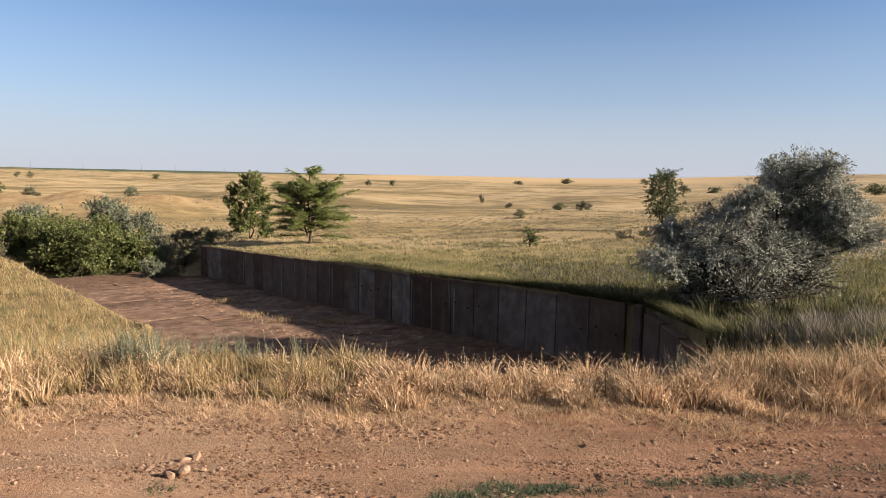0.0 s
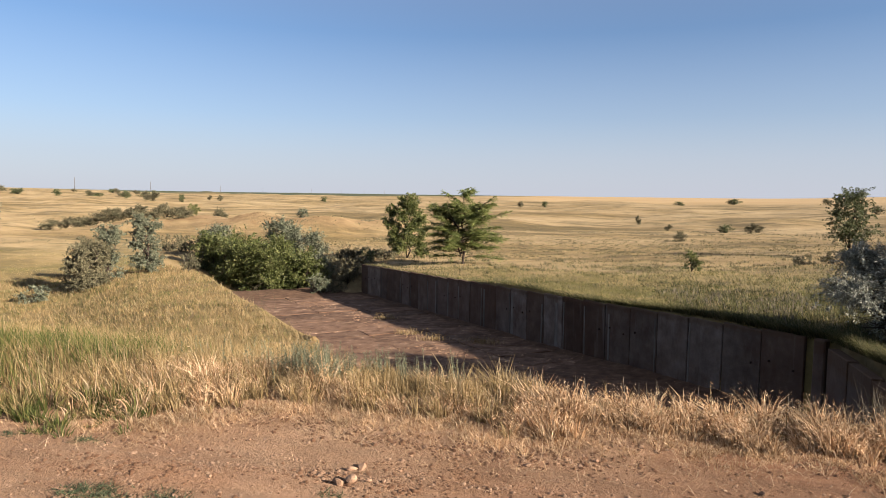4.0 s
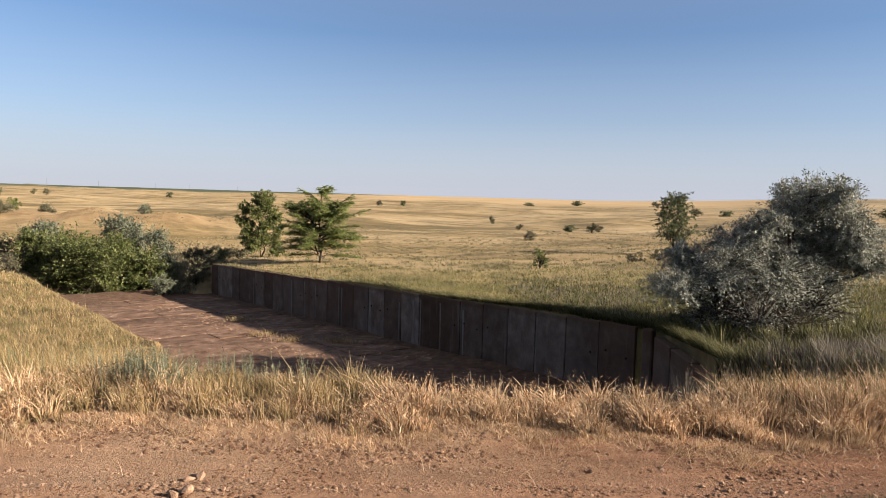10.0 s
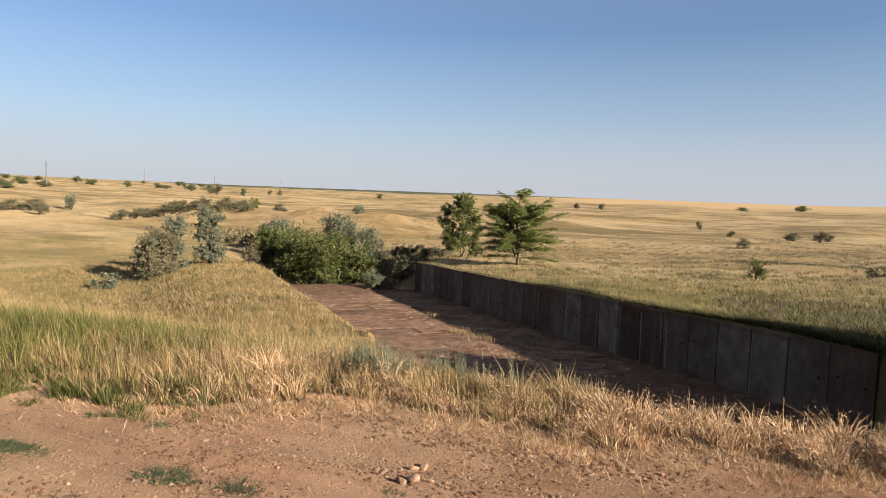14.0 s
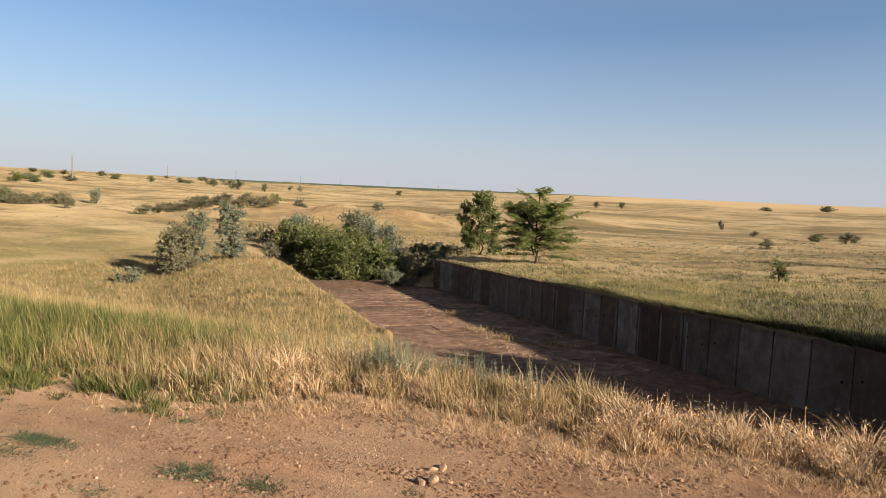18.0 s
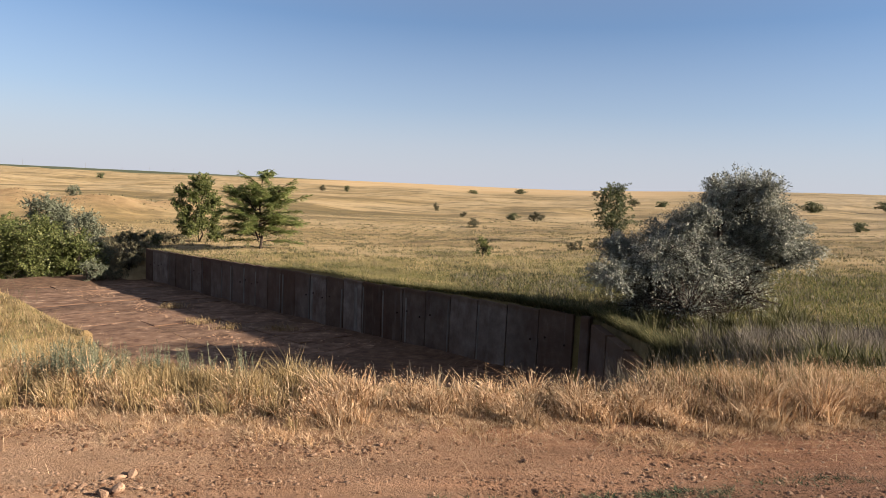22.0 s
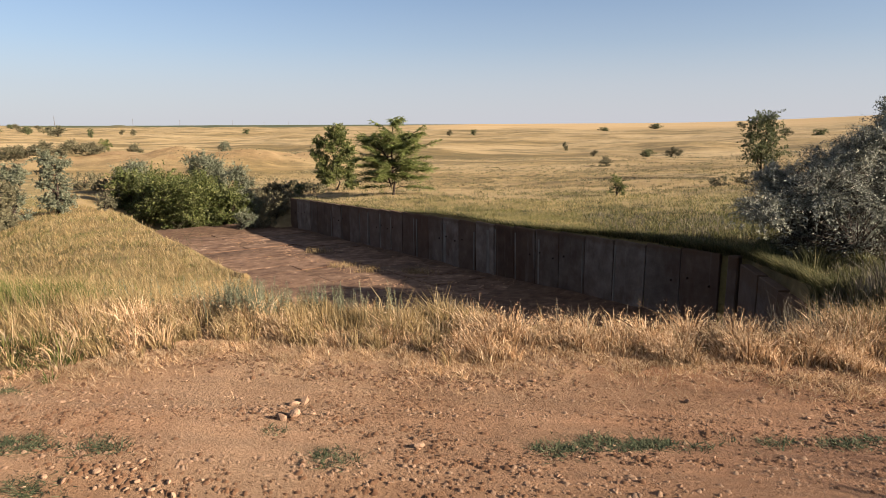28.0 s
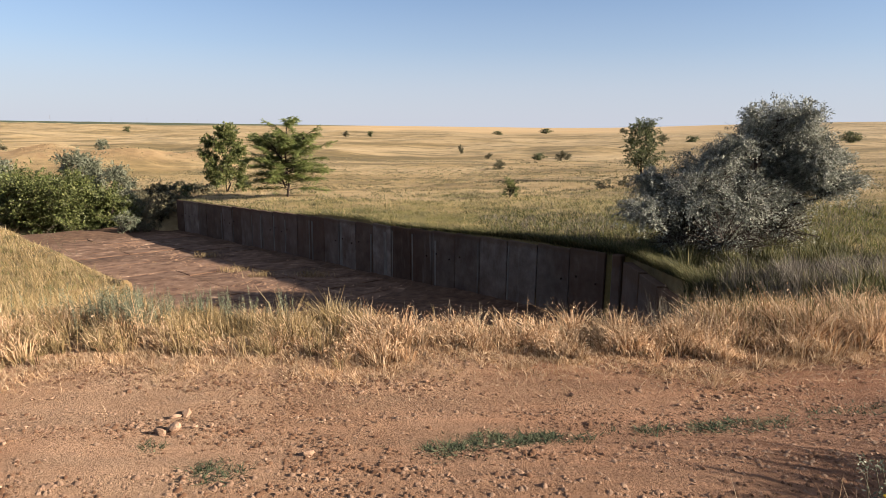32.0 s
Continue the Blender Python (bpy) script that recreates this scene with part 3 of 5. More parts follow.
def build_ground():
    oa, ob_ = to_ab(np.array(0.0), np.array(3.5))
    la = spacing([0.0, BLOCK_A - 0.02, BLOCK_A + 0.02], float(oa), 0.10, 0.45, 1.12, 2900)
    lb = spacing([-BASIN_WIDE - 0.14, -BASIN_WIDE - 0.06, 0.06, 0.14], float(ob_), 0.10, 0.45, 1.12, 2900)
    A, B = np.meshgrid(la, lb, indexing="ij")
    X, Y = to_xy(A, B)
    Z = terrain(X, Y)
    na, nb = A.shape
    idx = np.arange(na * nb).reshape(na, nb)
    q = np.stack([idx[:-1, :-1], idx[1:, :-1], idx[1:, 1:], idx[:-1, 1:]], -1).reshape(-1, 4)
    tris = np.concatenate([q[:, [0, 2, 1]], q[:, [0, 3, 2]]])
    v = np.column_stack([X.ravel(), Y.ravel(), Z.ravel()])
    ob = arrays("ground", v, tris, GROUND)
    ob.data.polygons.foreach_set("use_smooth", np.ones(len(tris), bool))
    x, y = v[:, 0], v[:, 1]
    a, b = to_ab(x, y)
    r, az = np.hypot(x, y), np.degrees(np.arctan2(x, np.maximum(y, 0.01)))
    masks = {
        "dirt": np.clip(1 - sstep(4.35, 4.95, y + 0.18 * wave(x, y, 1.5, 31)), 0, 1) * (1 - 0.85 * sstep(-0.4, -2.5, y)),
        "sandy": np.clip(0.75 * sstep(3.4, -1.5, x + 0.7 * wave(x, y, 1.8, 36)) + 0.4 * sstep(-2.2, -4.0, x) * sstep(3.1, 2.3, y), 0, 1),
        "green": np.clip(sstep(60, 22, r + 8 * wave(x, y, 9, 32)) * sstep(-3, 4, b + 3 * wave(x, y, 7, 33)) + 0.8 * sstep(-15, -19, b) * sstep(120, 60, r) * (0.55 + 0.45 * wave(x, y, 12, 34)), 0, 1) * sstep(5, 7, y),
        "scar": sstep(0.4, 1.6, np.gradient(Z, axis=0).ravel() * 0 + np.exp(-((-x * 0.34 + y * 0.94 - 119 - 5 * wave(x * 0.94 + y * 0.34, -x * 0.34 + y * 0.94, 60, 8)) / 6) ** 2) * 2 * sstep(-60, -40, x * 0.94 + y * 0.34) * (1 - sstep(-2, 22, x * 0.94 + y * 0.34))),
        "wheat": sstep(520, 620, r + 60 * wave(x, y, 300, 35)) * sstep(-14, -4, az) * (1 - sstep(22, 30, az)),
        "crop": sstep(760, 800, r - 170 * sstep(-20, -46, az) - 260 * sstep(-20, -6, az)) * sstep(-46, -40, az) * (1 - sstep(-9, -4, az)),
    }
    for key, val in masks.items():
        at = ob.data.attributes.new(key, "FLOAT", "POINT")
        at.data.foreach_set("value", np.asarray(val, np.float32))
    return tagged(ob, "dry steppe ground with a dirt road along a bank", "ground", kind="structure")


build_ground()

# ---- concrete basin ----
TURN_U = math.degrees(math.atan2(UY, UX))


def panel_wall(name, label, p0, p1, z0, z1, high, n, thick, seed, tops=0.0):
    """A retaining wall of upright panels from p0 to p1; z0, z1: its top at both ends. The seen face lies on the line, the body behind it (to the left of the way p1 to p0)."""
    rng = np.random.RandomState(seed)
    wall = empty(name, label, "wall", kind="structure")
    d = Vector((p1[0] - p0[0], p1[1] - p0[1], 0))
    wide = d.length / n
    d.normalize()
    side = Vector((d.y, -d.x, 0))
    turn = math.atan2(d.y, d.x)
    shared = []
    for k in range(4):
        bm = bevel_box(wide - 0.034, thick, high + 0.5, 0.018, 0.006, rng)
        me = bpy.data.meshes.new("panel")
        bm.to_mesh(me)
        bm.free()
        me.materials.append(CONCRETE)
        shared.append(me)
    for i in range(n):
        f = (i + 0.5) / n
        ob = new("panel", shared[i % 4])
        ob.parent = wall
        c = Vector((*p0, 0)) + d * wide * (i + 0.5) + side * (thick / 2 + rng.uniform(0, 0.035))
        ob.location = (c.x, c.y, z0 + (z1 - z0) * f - (high + 0.5) / 2 + rng.uniform(-0.02, 0.02) * (1 + tops))
        ob.rotation_euler = (rng.normal(0, 0.006), rng.normal(0, 0.004), turn + rng.normal(0, 0.006))
    return wall, d, side, wide, turn


wall_main, d, side, wide, turn = panel_wall("wall_north", "long concrete panel retaining wall stained with rust and lime", to_xy(0.06, 0), to_xy(WALL_LEN, 0), wall_top(0.06), wall_top(WALL_LEN), WALL_HIGH, 27, 0.22, 11)
panel_wall("wall_south", "concrete panel retaining wall overgrown with dry grass", to_xy(WALL_LEN, -BASIN_WIDE), to_xy(BLOCK_A + 1.4, -BASIN_WIDE), wall_top(WALL_LEN) - 0.1, wall_top(BLOCK_A) - 0.1, WALL_HIGH, 22, 0.22, 12)
panel_wall("wall_wing", "shaded wing wall of reddish concrete panels", (WING_X - 0.40, 15.4), (WING_X - 0.30, CY - 0.95), -2.60, -2.48, 3.1, 3, 0.3, 13)

# corner post, broken ochre corner of the left wall
post = tagged(part("corner_post", bevel_box(0.36, 0.44, 3.4, 0.04, 0.01, np.random.RandomState(3)), CONCRETE), "square concrete corner post stained dark", "post", kind="structure")
post.location, post.rotation_euler = (*to_xy(-0.42, 0.14), -2.40 - 1.7), (0, 0, radians(TURN_U))
gap_panel = tagged(part("wall_return", bevel_box(0.34, 0.2, 3.3, 0.02), CONCRETE), "narrow recessed concrete panel beside the corner post", "wall", kind="structure")
gap_panel.location, gap_panel.rotation_euler = (*to_xy(-0.10, 0.26), -2.42 - 1.65), (0, 0, radians(TURN_U))
block = empty("broken_wall_end", "broken ochre concrete end of a low wall", "wall", kind="structure")
rng = np.random.RandomState(4)


def beam(p, q, thick, top0, top1, high):
    """A rough concrete beam whose head runs from p to q."""
    p, q = Vector((*p, top0)), Vector((*q, top1))
    ob = part("chunk", bevel_box((q - p).length, thick, high, 0.10, 0.06, rng), OCHRE, block)
    mid = (p + q) / 2
    ob.location = (mid.x, mid.y, mid.z - high / 2)
    ob.rotation_euler = (rng.normal(0, 0.02), -math.atan2(top1 - top0, (q - p).xy.length), math.atan2(q.y - p.y, q.x - p.x))


beam((-7.38, 16.20), (-8.70, 15.55), 0.42, -2.36, -2.40, 1.5)
beam((-8.80, 15.50), (-10.1, 15.05), 0.40, -2.47, -2.62, 1.4)
beam((-7.62, 16.45), (-8.45, 17.45), 0.36, -2.34, -2.53, 1.8)

# pale lime smeared over some of the joints
panels = [o for o in wall_main.children if o.name.startswith("panel")]
smears = [part("joint_strip", bevel_box(w, 0.02, WALL_HIGH - drop, 0.006, 0.008, rng), PALE_CONCRETE) for w, drop in ((0.16, 0.15), (0.10, 0.5), (0.22, 0.3), (0.07, 0.1))]
spare = list(smears)
for k, kind, off in ((17, 0, -0.60), (16, 3, 0.66), (17, 1, 0.64), (12, 0, 0.55), (13, 3, -0.62), (10, 2, 0.58), (11, 3, -0.68), (8, 2, -0.30), (7, 3, 0.64), (9, 1, -0.62), (5, 1, 0.5), (6, 3, 0.60), (4, 3, -0.64), (14, 1, 0.66), (19, 3, 0.6), (21, 1, -0.5), (23, 3, 0.4), (2, 3, 0.66)):
    ob = spare.pop() if spare and spare[-1] is smears[kind] else new("joint_strip", smears[kind].data)
    ob.parent = panels[k]
    ob.location = (off, 0.116, 0.02 + 0.03 * (k % 3))
for ob in spare:
    ob.parent, ob.location = panels[15], (0.62 - 0.3 * smears.index(ob), 0.116, 0.02)

# lifting loops left in the panels
loop_mesh = None
for k, panel in enumerate([o for o in wall_main.children if o.name.startswith("panel")]):
    for s in (-1, 1):
        if (k * 7 + s) % 5 in (0, 2, 3):
            continue
        if loop_mesh is None:
            ob = part("lifting_loop", bevel_box(0.055, 0.08, 0.075, 0.015), IRON)
            loop_mesh = ob.data
        else:
            ob = new("lifting_loop", loop_mesh)
        ob.parent = panel
        ob.location = (s * 0.42, 0.13, 0.62 - 0.12 * ((k * 3 + s) % 3))

# ---- basin floor of concrete slabs ----
floor = empty("basin_floor", "cracked reddish concrete slab floor with silt and weeds in the joints", "floor", kind="structure")
rng = np.random.RandomState(21)
slabs = []
for k in range(5):
    bm = bevel_box(1.985, 3.305, 0.18, 0.02, 0.015, rng)
    me = bpy.data.meshes.new("slab")
    bm.to_mesh(me)
    bm.free()
    me.materials.append(SLAB)
    slabs.append(me)
for i in range(25):
    for j in range(4):
        a, b = -5 + i * 2.0, -1.72 - j * 3.32
        x, y = to_xy(a, b)
        if x > WING_X - 1.2 or (a < BLOCK_A and x < -6.5):
            continue
        ob = new("slab", slabs[rng.randint(5)])
        ob.parent = floor
        ob.location = (x, y, float(floor_z(np.array(a))) - 0.09 + rng.uniform(-0.025, 0.025))
        ob.rotation_euler = Euler((rng.normal(0, 0.006), math.atan(SLOPE) + rng.normal(0, 0.006), radians(TURN_U)))
silt_a, silt_b = np.meshgrid(np.linspace(-7, 45, 261), np.linspace(-BASIN_WIDE + 0.01, -0.01, 66), indexing="ij")
sx, sy = to_xy(silt_a, silt_b)
# last term lifts the dark silt over the near slabs, imitating deep shade
sz = floor_z(silt_a) - 0.045 + 0.055 * wave(sx, sy, 4.4, 41) + 0.022 * wave(sx, sy, 0.9, 42) + 0.10 * sstep(-0.9, 0, silt_b) + 0.12 * sstep(-BASIN_WIDE + 1.2, -BASIN_WIDE, silt_b) + 0.3 * sstep(38, 44, silt_a) + 0.075 * sstep(13, 6, silt_a)
idx = np.arange(silt_a.size).reshape(silt_a.shape)
q = np.stack([idx[:-1, :-1], idx[1:, :-1], idx[1:, 1:], idx[:-1, 1:]], -1).reshape(-1, 4)
keep = (sx.ravel()[q] < WING_X - 0.02).all(1)
q = q[keep]
silt = arrays("silt", np.column_stack([sx.ravel(), sy.ravel(), sz.ravel()]), np.concatenate([q[:, [0, 2, 1]], q[:, [0, 3, 2]]]), SEDIMENT, floor, "dried brown silt between the slabs, covering the near end to imitate deep shade")
silt.data.polygons.foreach_set("use_smooth", np.ones(len(silt.data.polygons), bool))

# ---- trees and bushes ----
SILVER_CROWN = [(-2.5, 0.1, 2.1, 0.7, 0.9, 0.6), (-1.0, 0.2, 2.0, 1.1, 1.2, 0.85), (-1.0, 0.3, 2.9, 0.65, 0.7, 0.55), (0.4, 0.0, 1.9, 1.1, 1.2, 0.9), (0.5, 0.4, 2.9, 0.95, 1.0, 0.85),
                (-0.2, 0.3, 3.3, 0.5, 0.6, 0.5), (0.9, 0.3, 3.8, 0.6, 0.7, 0.7), (0.7, 0.2, 4.6, 0.35, 0.4, 0.45), (1.5, 0.1, 4.65, 0.55, 0.6, 0.6), (2.3, 0.0, 4.7, 0.5, 0.55, 0.6), (2.0, 0.3, 4.0, 0.85, 0.9, 0.75), (2.65, 0.2, 4.4, 0.35, 0.4, 0.4),
                (1.9, 0.1, 2.6, 1.0, 1.0, 0.8), (2.8, 0.0, 3.3, 0.6, 0.7, 0.5), (3.2, -0.2, 2.3, 0.7, 0.7, 0.4), (4.0, -0.1, 2.6, 0.5, 0.5, 0.35), (4.15, 0.1, 3.3, 0.32, 0.4, 0.3), (-2.9, -0.2, 1.5, 0.65, 0.8, 0.5),
                (-2.9, 0.0, 2.5, 0.4, 0.5, 0.35), (2.9, 0.2, 3.8, 0.5, 0.6, 0.5), (1.2, 0.2, 3.3, 0.8, 0.8, 0.6), (0.2, 0.2, 3.7, 0.45, 0.5, 0.4), (2.4, 0.0, 3.1, 0.8, 0.9, 0.6), (3.0, -0.1, 2.8, 0.6, 0.7, 0.5), (1.7, -0.2, 1.6, 0.9, 0.9, 0.6), (3.3, 0.1, 3.3, 0.4, 0.5, 0.4)]


def deepened(clumps, size=0.93):
    """Clumps spread to and fro across the crown's depth."""
    out = []
    for k, (x, y, z, rx, ry, rz) in enumerate(clumps):
        deep = (0.85, -0.8, 0.2, -0.35)[k % 4]
        out.append((x * size + 0.43 * deep, y + 0.9 * deep, z * size, rx * size * 1.05, ry * 1.25, rz * size * 1.05))
    return out


silver_tree = plant("silver_tree", "large silvery oleaster with a spreading dark crown beside the concrete wall", "tree", 9.87, 20.4,
                    [(-1.5, 0.5, 1.8, 0.8), (0.3, 0.6, 2.6, 1.0), (1.5, 0.2, 4.3, 1.0), (3.3, -0.4, 2.2, 0.7), (-0.5, -1.0, 1.2, 0.6)],
                    deepened(SILVER_CROWN), SILVER, 420, 42, 0.082, 71, 0.09, aspect=0.17, spray=0.3)
skirt = [(-1.9, -0.5, 0.85, 1.0, 1.1, 0.7), (-0.4, -0.8, 0.6, 1.0, 1.0, 0.7), (1.6, -0.4, 0.9, 0.9, 0.9, 0.6), (-1.3, 0.2, 0.4, 0.9, 0.9, 0.5), (0.5, -0.2, 0.5, 0.9, 0.9, 0.5), (1.3, -0.2, 0.4, 0.8, 0.8, 0.4), (0.6, 0.3, 1.3, 1.0, 1.0, 0.6), (-0.9, 0.3, 1.4, 1.0, 1.0, 0.6)]
v, t, segs = sprays(np.random.RandomState(75), deepened(skirt), 520, 10, 0.078, 0.35, 0.17, 0.5)
arrays("skirt", v, t, SILVER, silver_tree, "thin grey leaves on the low dark twigs")["kind"] = "stuff"
# twigs made thicker here so their dark bark imitates the low crown's self-shadow
v, t = tubes([(*q[:6], 0.014, 0.008) for q in segs], 3)
arrays("twig", v, t, BARK, silver_tree, "dense dark twigs thickened to imitate the shade under the crown")["kind"] = "stuff"


def feathery_tree(name, label, x, y, high, mat, seed):
    """A tree of rising limbs with leaves feathered along them: two rows of leaflets on each leaf stalk."""
    r = np.random.RandomState(seed)
    top = empty(name, label, "tree")
    top.location = (x, y, float(terrain(x, y)) - 0.05)
    spines = []
    for lx, ly, foot, head, rad in ((0.15, 0.1, 0.0, 0.93, 0.11), (-1.9, 0.3, 0.12, 0.74, 0.07), (1.5, -0.3, 0.2, 0.80, 0.06), (-0.7, -1.2, 0.15, 0.70, 0.06)):
        s, line = limb_line(r, (lx * 0.06, 0, foot * high), (lx, ly, head * high), rad, 0.02, 10, 0.04)
        v, t = tubes(s, 7)
        arrays("stem" if foot else "trunk", v, t, BARK, top)
        spines.append(line)
    stalks = []
    for i in range(116):
        spine = spines[(0, 1, 0, 2, 3)[i % 5]]
        f = 0.10 + 0.86 * r.uniform(0, 1) ** 1.25
        p = spine[int(f * 10)] * (1 - (f * 10) % 1) + spine[int(f * 10) + 1] * ((f * 10) % 1)
        ang = i * 2.4 + r.normal(0, 0.4)
        long = np.interp(f, [0.1, 0.25, 0.5, 0.75, 0.96], [3.3, 3.4, 2.8, 2.0, 1.0]) * r.uniform(0.5, 1.15)
        rise = np.interp(f, [0.1, 0.35, 0.6, 0.96], [-0.05, 0.16, 0.34, 0.8]) + r.normal(0, 0.14)
        d = np.array([math.cos(ang) * math.cos(rise), math.sin(ang) * math.cos(rise), math.sin(rise)])
        s, arc = limb_line(r, p, p + d * long, 0.035, 0.008, 5, 0.05)
        v, t = tubes(s, 5)
        arrays("limb", v, t, BARK, top)
        n = int(14 + 20 * long)
        u = r.uniform(0.22, 1.02, n)
        q = p + d * long * u[:, None]
        q[:, 2] += 0.06 * long * np.sin(u * np.pi)
        for c in q:
            a2 = ang + r.normal(0, 0.9)
            e = r.normal(0.12, 0.28)
            stalks.append((*c, math.cos(a2) * math.cos(e), math.sin(a2) * math.cos(e), math.sin(e), r.uniform(0.35, 0.65)))
    st = np.array(stalks)
    c, d, L = st[:, :3], st[:, 3:6], st[:, 6:7]
    side = np.cross(d, [0, 0, 1.0])
    side /= np.linalg.norm(side, axis=1, keepdims=True)
    out = []
    for k in range(9):
        f = 0.1 + 0.1 * k
        for sg in (-1, 1):
            root = c + d * L * f - np.array([0, 0, 0.18]) * L * f ** 2
            along = side * sg * 0.8 + d * 0.5 + r.normal(0, 0.22, d.shape)
            cross = d - along * 0.3 + r.normal(0, 0.3, d.shape)
            m = 0.13 * r.uniform(0.7, 1.2, L.shape)
            out.append(np.stack([root, root + along * m * 0.5 + cross * m * 0.22, root + along * m, root + along * m * 0.5 - cross * m * 0.22], 1))
    v = np.concatenate(out).reshape(-1, 3)
    k = np.arange(len(v) // 4)[:, None] * 4
    arrays("crown", v, np.stack([k + [0, 1, 2], k + [0, 2, 3]], 1).reshape(-1, 3), mat, top)["kind"] = "stuff"


feathery_tree("locust_tree", "feathery green locust tree with rising sprays behind the wall", -11.0, 52.7, 6.3, LOCUST, 72)
rng = np.random.RandomState(8)

clumps = []
for i in range(22):
    z = 0.7 + 5.0 * i / 21
    reach = np.interp(z, [0.7, 1.6, 3.5, 5.0, 5.7], [1.7, 2.3, 2.1, 1.4, 0.6])
    ang, rad = i * 2.4, reach * math.sqrt(rng.uniform(0.05, 1))
    clumps.append((math.cos(ang) * rad, math.sin(ang) * rad, z, 0.6, 0.6, 0.6))
plant("young_elm", "upright young elm with bright leaves beside the locust", "tree", -18.6, 61.5, [(0, 0, 5.2, 1.0), (0.6, 0.2, 4.0, 0.5), (-0.6, 0, 3.4, 0.5)], clumps, LEAF, 120, 20, 0.18, 73, 0.08, spray=0.1)

clumps = []
for i in range(24):
    z = 1.6 + 4.6 * i / 23
    reach = np.interp(z, [1.6, 3.0, 4.5, 6.0, 6.4], [1.3, 2.1, 1.9, 1.2, 0.8])
    ang, rad = i * 2.4, reach * math.sqrt(rng.uniform(0.05, 1))
    clumps.append((math.cos(ang) * rad, math.sin(ang) * rad, z, 0.85, 0.85, 0.65))
plant("olive_tree", "small olive-green tree standing in the dry field", "tree", 24.0, 69.8, [(0, 0, 5.4, 1.0), (1.0, 0.2, 4.6, 0.5), (-1.0, 0, 4.0, 0.5)], clumps, OLIVE, 38, 20, 0.17, 74, 0.12, spray=0.15)


def bush(label, x, y, wide, high, mat, seed, n=14, twigs=60, leaves=18, leaf=0.16, name="bush", group="", fine=True, low=0.08):
    rng = np.random.RandomState(seed)
    stems = [(rng.uniform(-0.25, 0.25) * wide, rng.uniform(-0.25, 0.25) * wide, high * rng.uniform(0.45, 0.7), rng.uniform(0.6, 1)) for _ in range(4)]
    return plant(name, label, "bush", x, y, stems, round_clumps(rng, n, wide, high, low), mat, twigs, leaves, leaf, seed, 0.018 * high + 0.01, group=group, fine=fine, spray=0.1 if fine else None)


GREEN_LABEL = "dense green bush with broad leaves at the basin's end"
bush(GREEN_LABEL, -36.6, 56.2, 6.8, 3.9, LEAF, 81, 34, 46, 16, 0.17, group="bushes at the basin's end")
bush(GREEN_LABEL, -32.6, 54.0, 6.6, 4.6, LEAF, 82, 38, 46, 16, 0.17, group="bushes at the basin's end")
bush(GREEN_LABEL, -29.2, 53.0, 6.0, 4.6, LEAF, 83, 38, 46, 16, 0.17, group="bushes at the basin's end")
bush(GREEN_LABEL, -26.4, 53.8, 4.6, 4.0, LEAF, 84, 30, 46, 16, 0.17, group="bushes at the basin's end")
bush("grey-green willow-like bush rising behind the green bushes", -33.0, 62.5, 5.0, 4.9, SAGE, 85, 22, 60, 18, 0.18)
bush("grey-green willow-like bush rising behind the green bushes", -39.5, 60.5, 4.6, 4.2, SAGE, 86, 20, 60, 18, 0.16)
bush("silvery bush at the end of the concrete floor", -25.6, 55.2, 4.2, 3.2, SAGE, 87, 24, 90, 20, 0.13)
bush("dusty grey bush behind the silvery one", -28.2, 60.5, 4.4, 4.0, SAGE, 88, 16, 60, 16, 0.16)
bush("low dry brown bush by the wall's far end", -22.0, 60.5, 3.6, 1.3, DUSTY, 89, 14, 60, 14, 0.14)
bush("low dry brown bush by the wall's far end", -19.5, 58.0, 2.8, 0.9, DUSTY, 90, 12, 60, 14, 0.14)
bush("low dry brush on the slumped earth at the wall's end", -21.2, 53.8, 3.0, 1.3, DUSTY, 120, 14, 70, 16, 0.12)
bush("low dry brush on the slumped earth at the wall's end", -22.4, 55.8, 3.4, 1.8, DUSTY, 121, 16, 70, 16, 0.12)
# the DUSTY brush here is added to stand for shaded bare earth
bush("dusty brush added to darken the gap before the slumped earth", -22.4, 51.6, 2.6, 1.4, DUSTY, 123, 14, 70, 16, 0.12)
bush("grey brush added to darken the gap at the wall's broken end", -20.6, 52.6, 2.2, 1.0, DUSTY, 124, 14, 80, 16, 0.11)
bush("silvery brush at the foot of the slumped earth", -23.4, 50.6, 2.4, 2.0, SAGE, 125, 14, 80, 16, 0.11)
bush("dense dusty brush added for the shaded earth at the wall's broken end", -21.2, 52.4, 2.2, 1.4, DUSTY, 126, 20, 80, 16, 0.12)
bush("low olive brush on the slumped earth at the wall's end", -20.6, 55.6, 2.6, 1.2, OLIVE, 122, 12, 70, 16, 0.12)
bush("upright silvery oleaster bush beside the bank", -33.4, 36.0, 3.4, 3.4, DUSTY, 91, 28, 120, 20, 0.12, name="silver_bush")
bush("upright silvery oleaster bush beside the bank", -33.3, 37.8, 2.3, 4.6, SAGE, 92, 22, 120, 18, 0.12, name="silver_bush")
bush("upright silvery oleaster bush beside the bank", -32.4, 40.6, 2.8, 4.7, SAGE, 93, 26, 110, 20, 0.12, name="silver_bush")
bush("low spreading grey-green bush on the lower meadow", -34.4, 32.9, 2.6, 1.2, SAGE, 94, 12, 80, 18, 0.11)
bush("brown half-dry shrub beside the silvery bushes", -29.6, 41.8, 2.0, 1.5, DUSTY, 95, 10, 60, 10, 0.12)
bush("brown half-dry shrub on the meadow", -49.1, 66.4, 4.6, 2.0, DUSTY, 96, 14, 50, 14, 0.16)
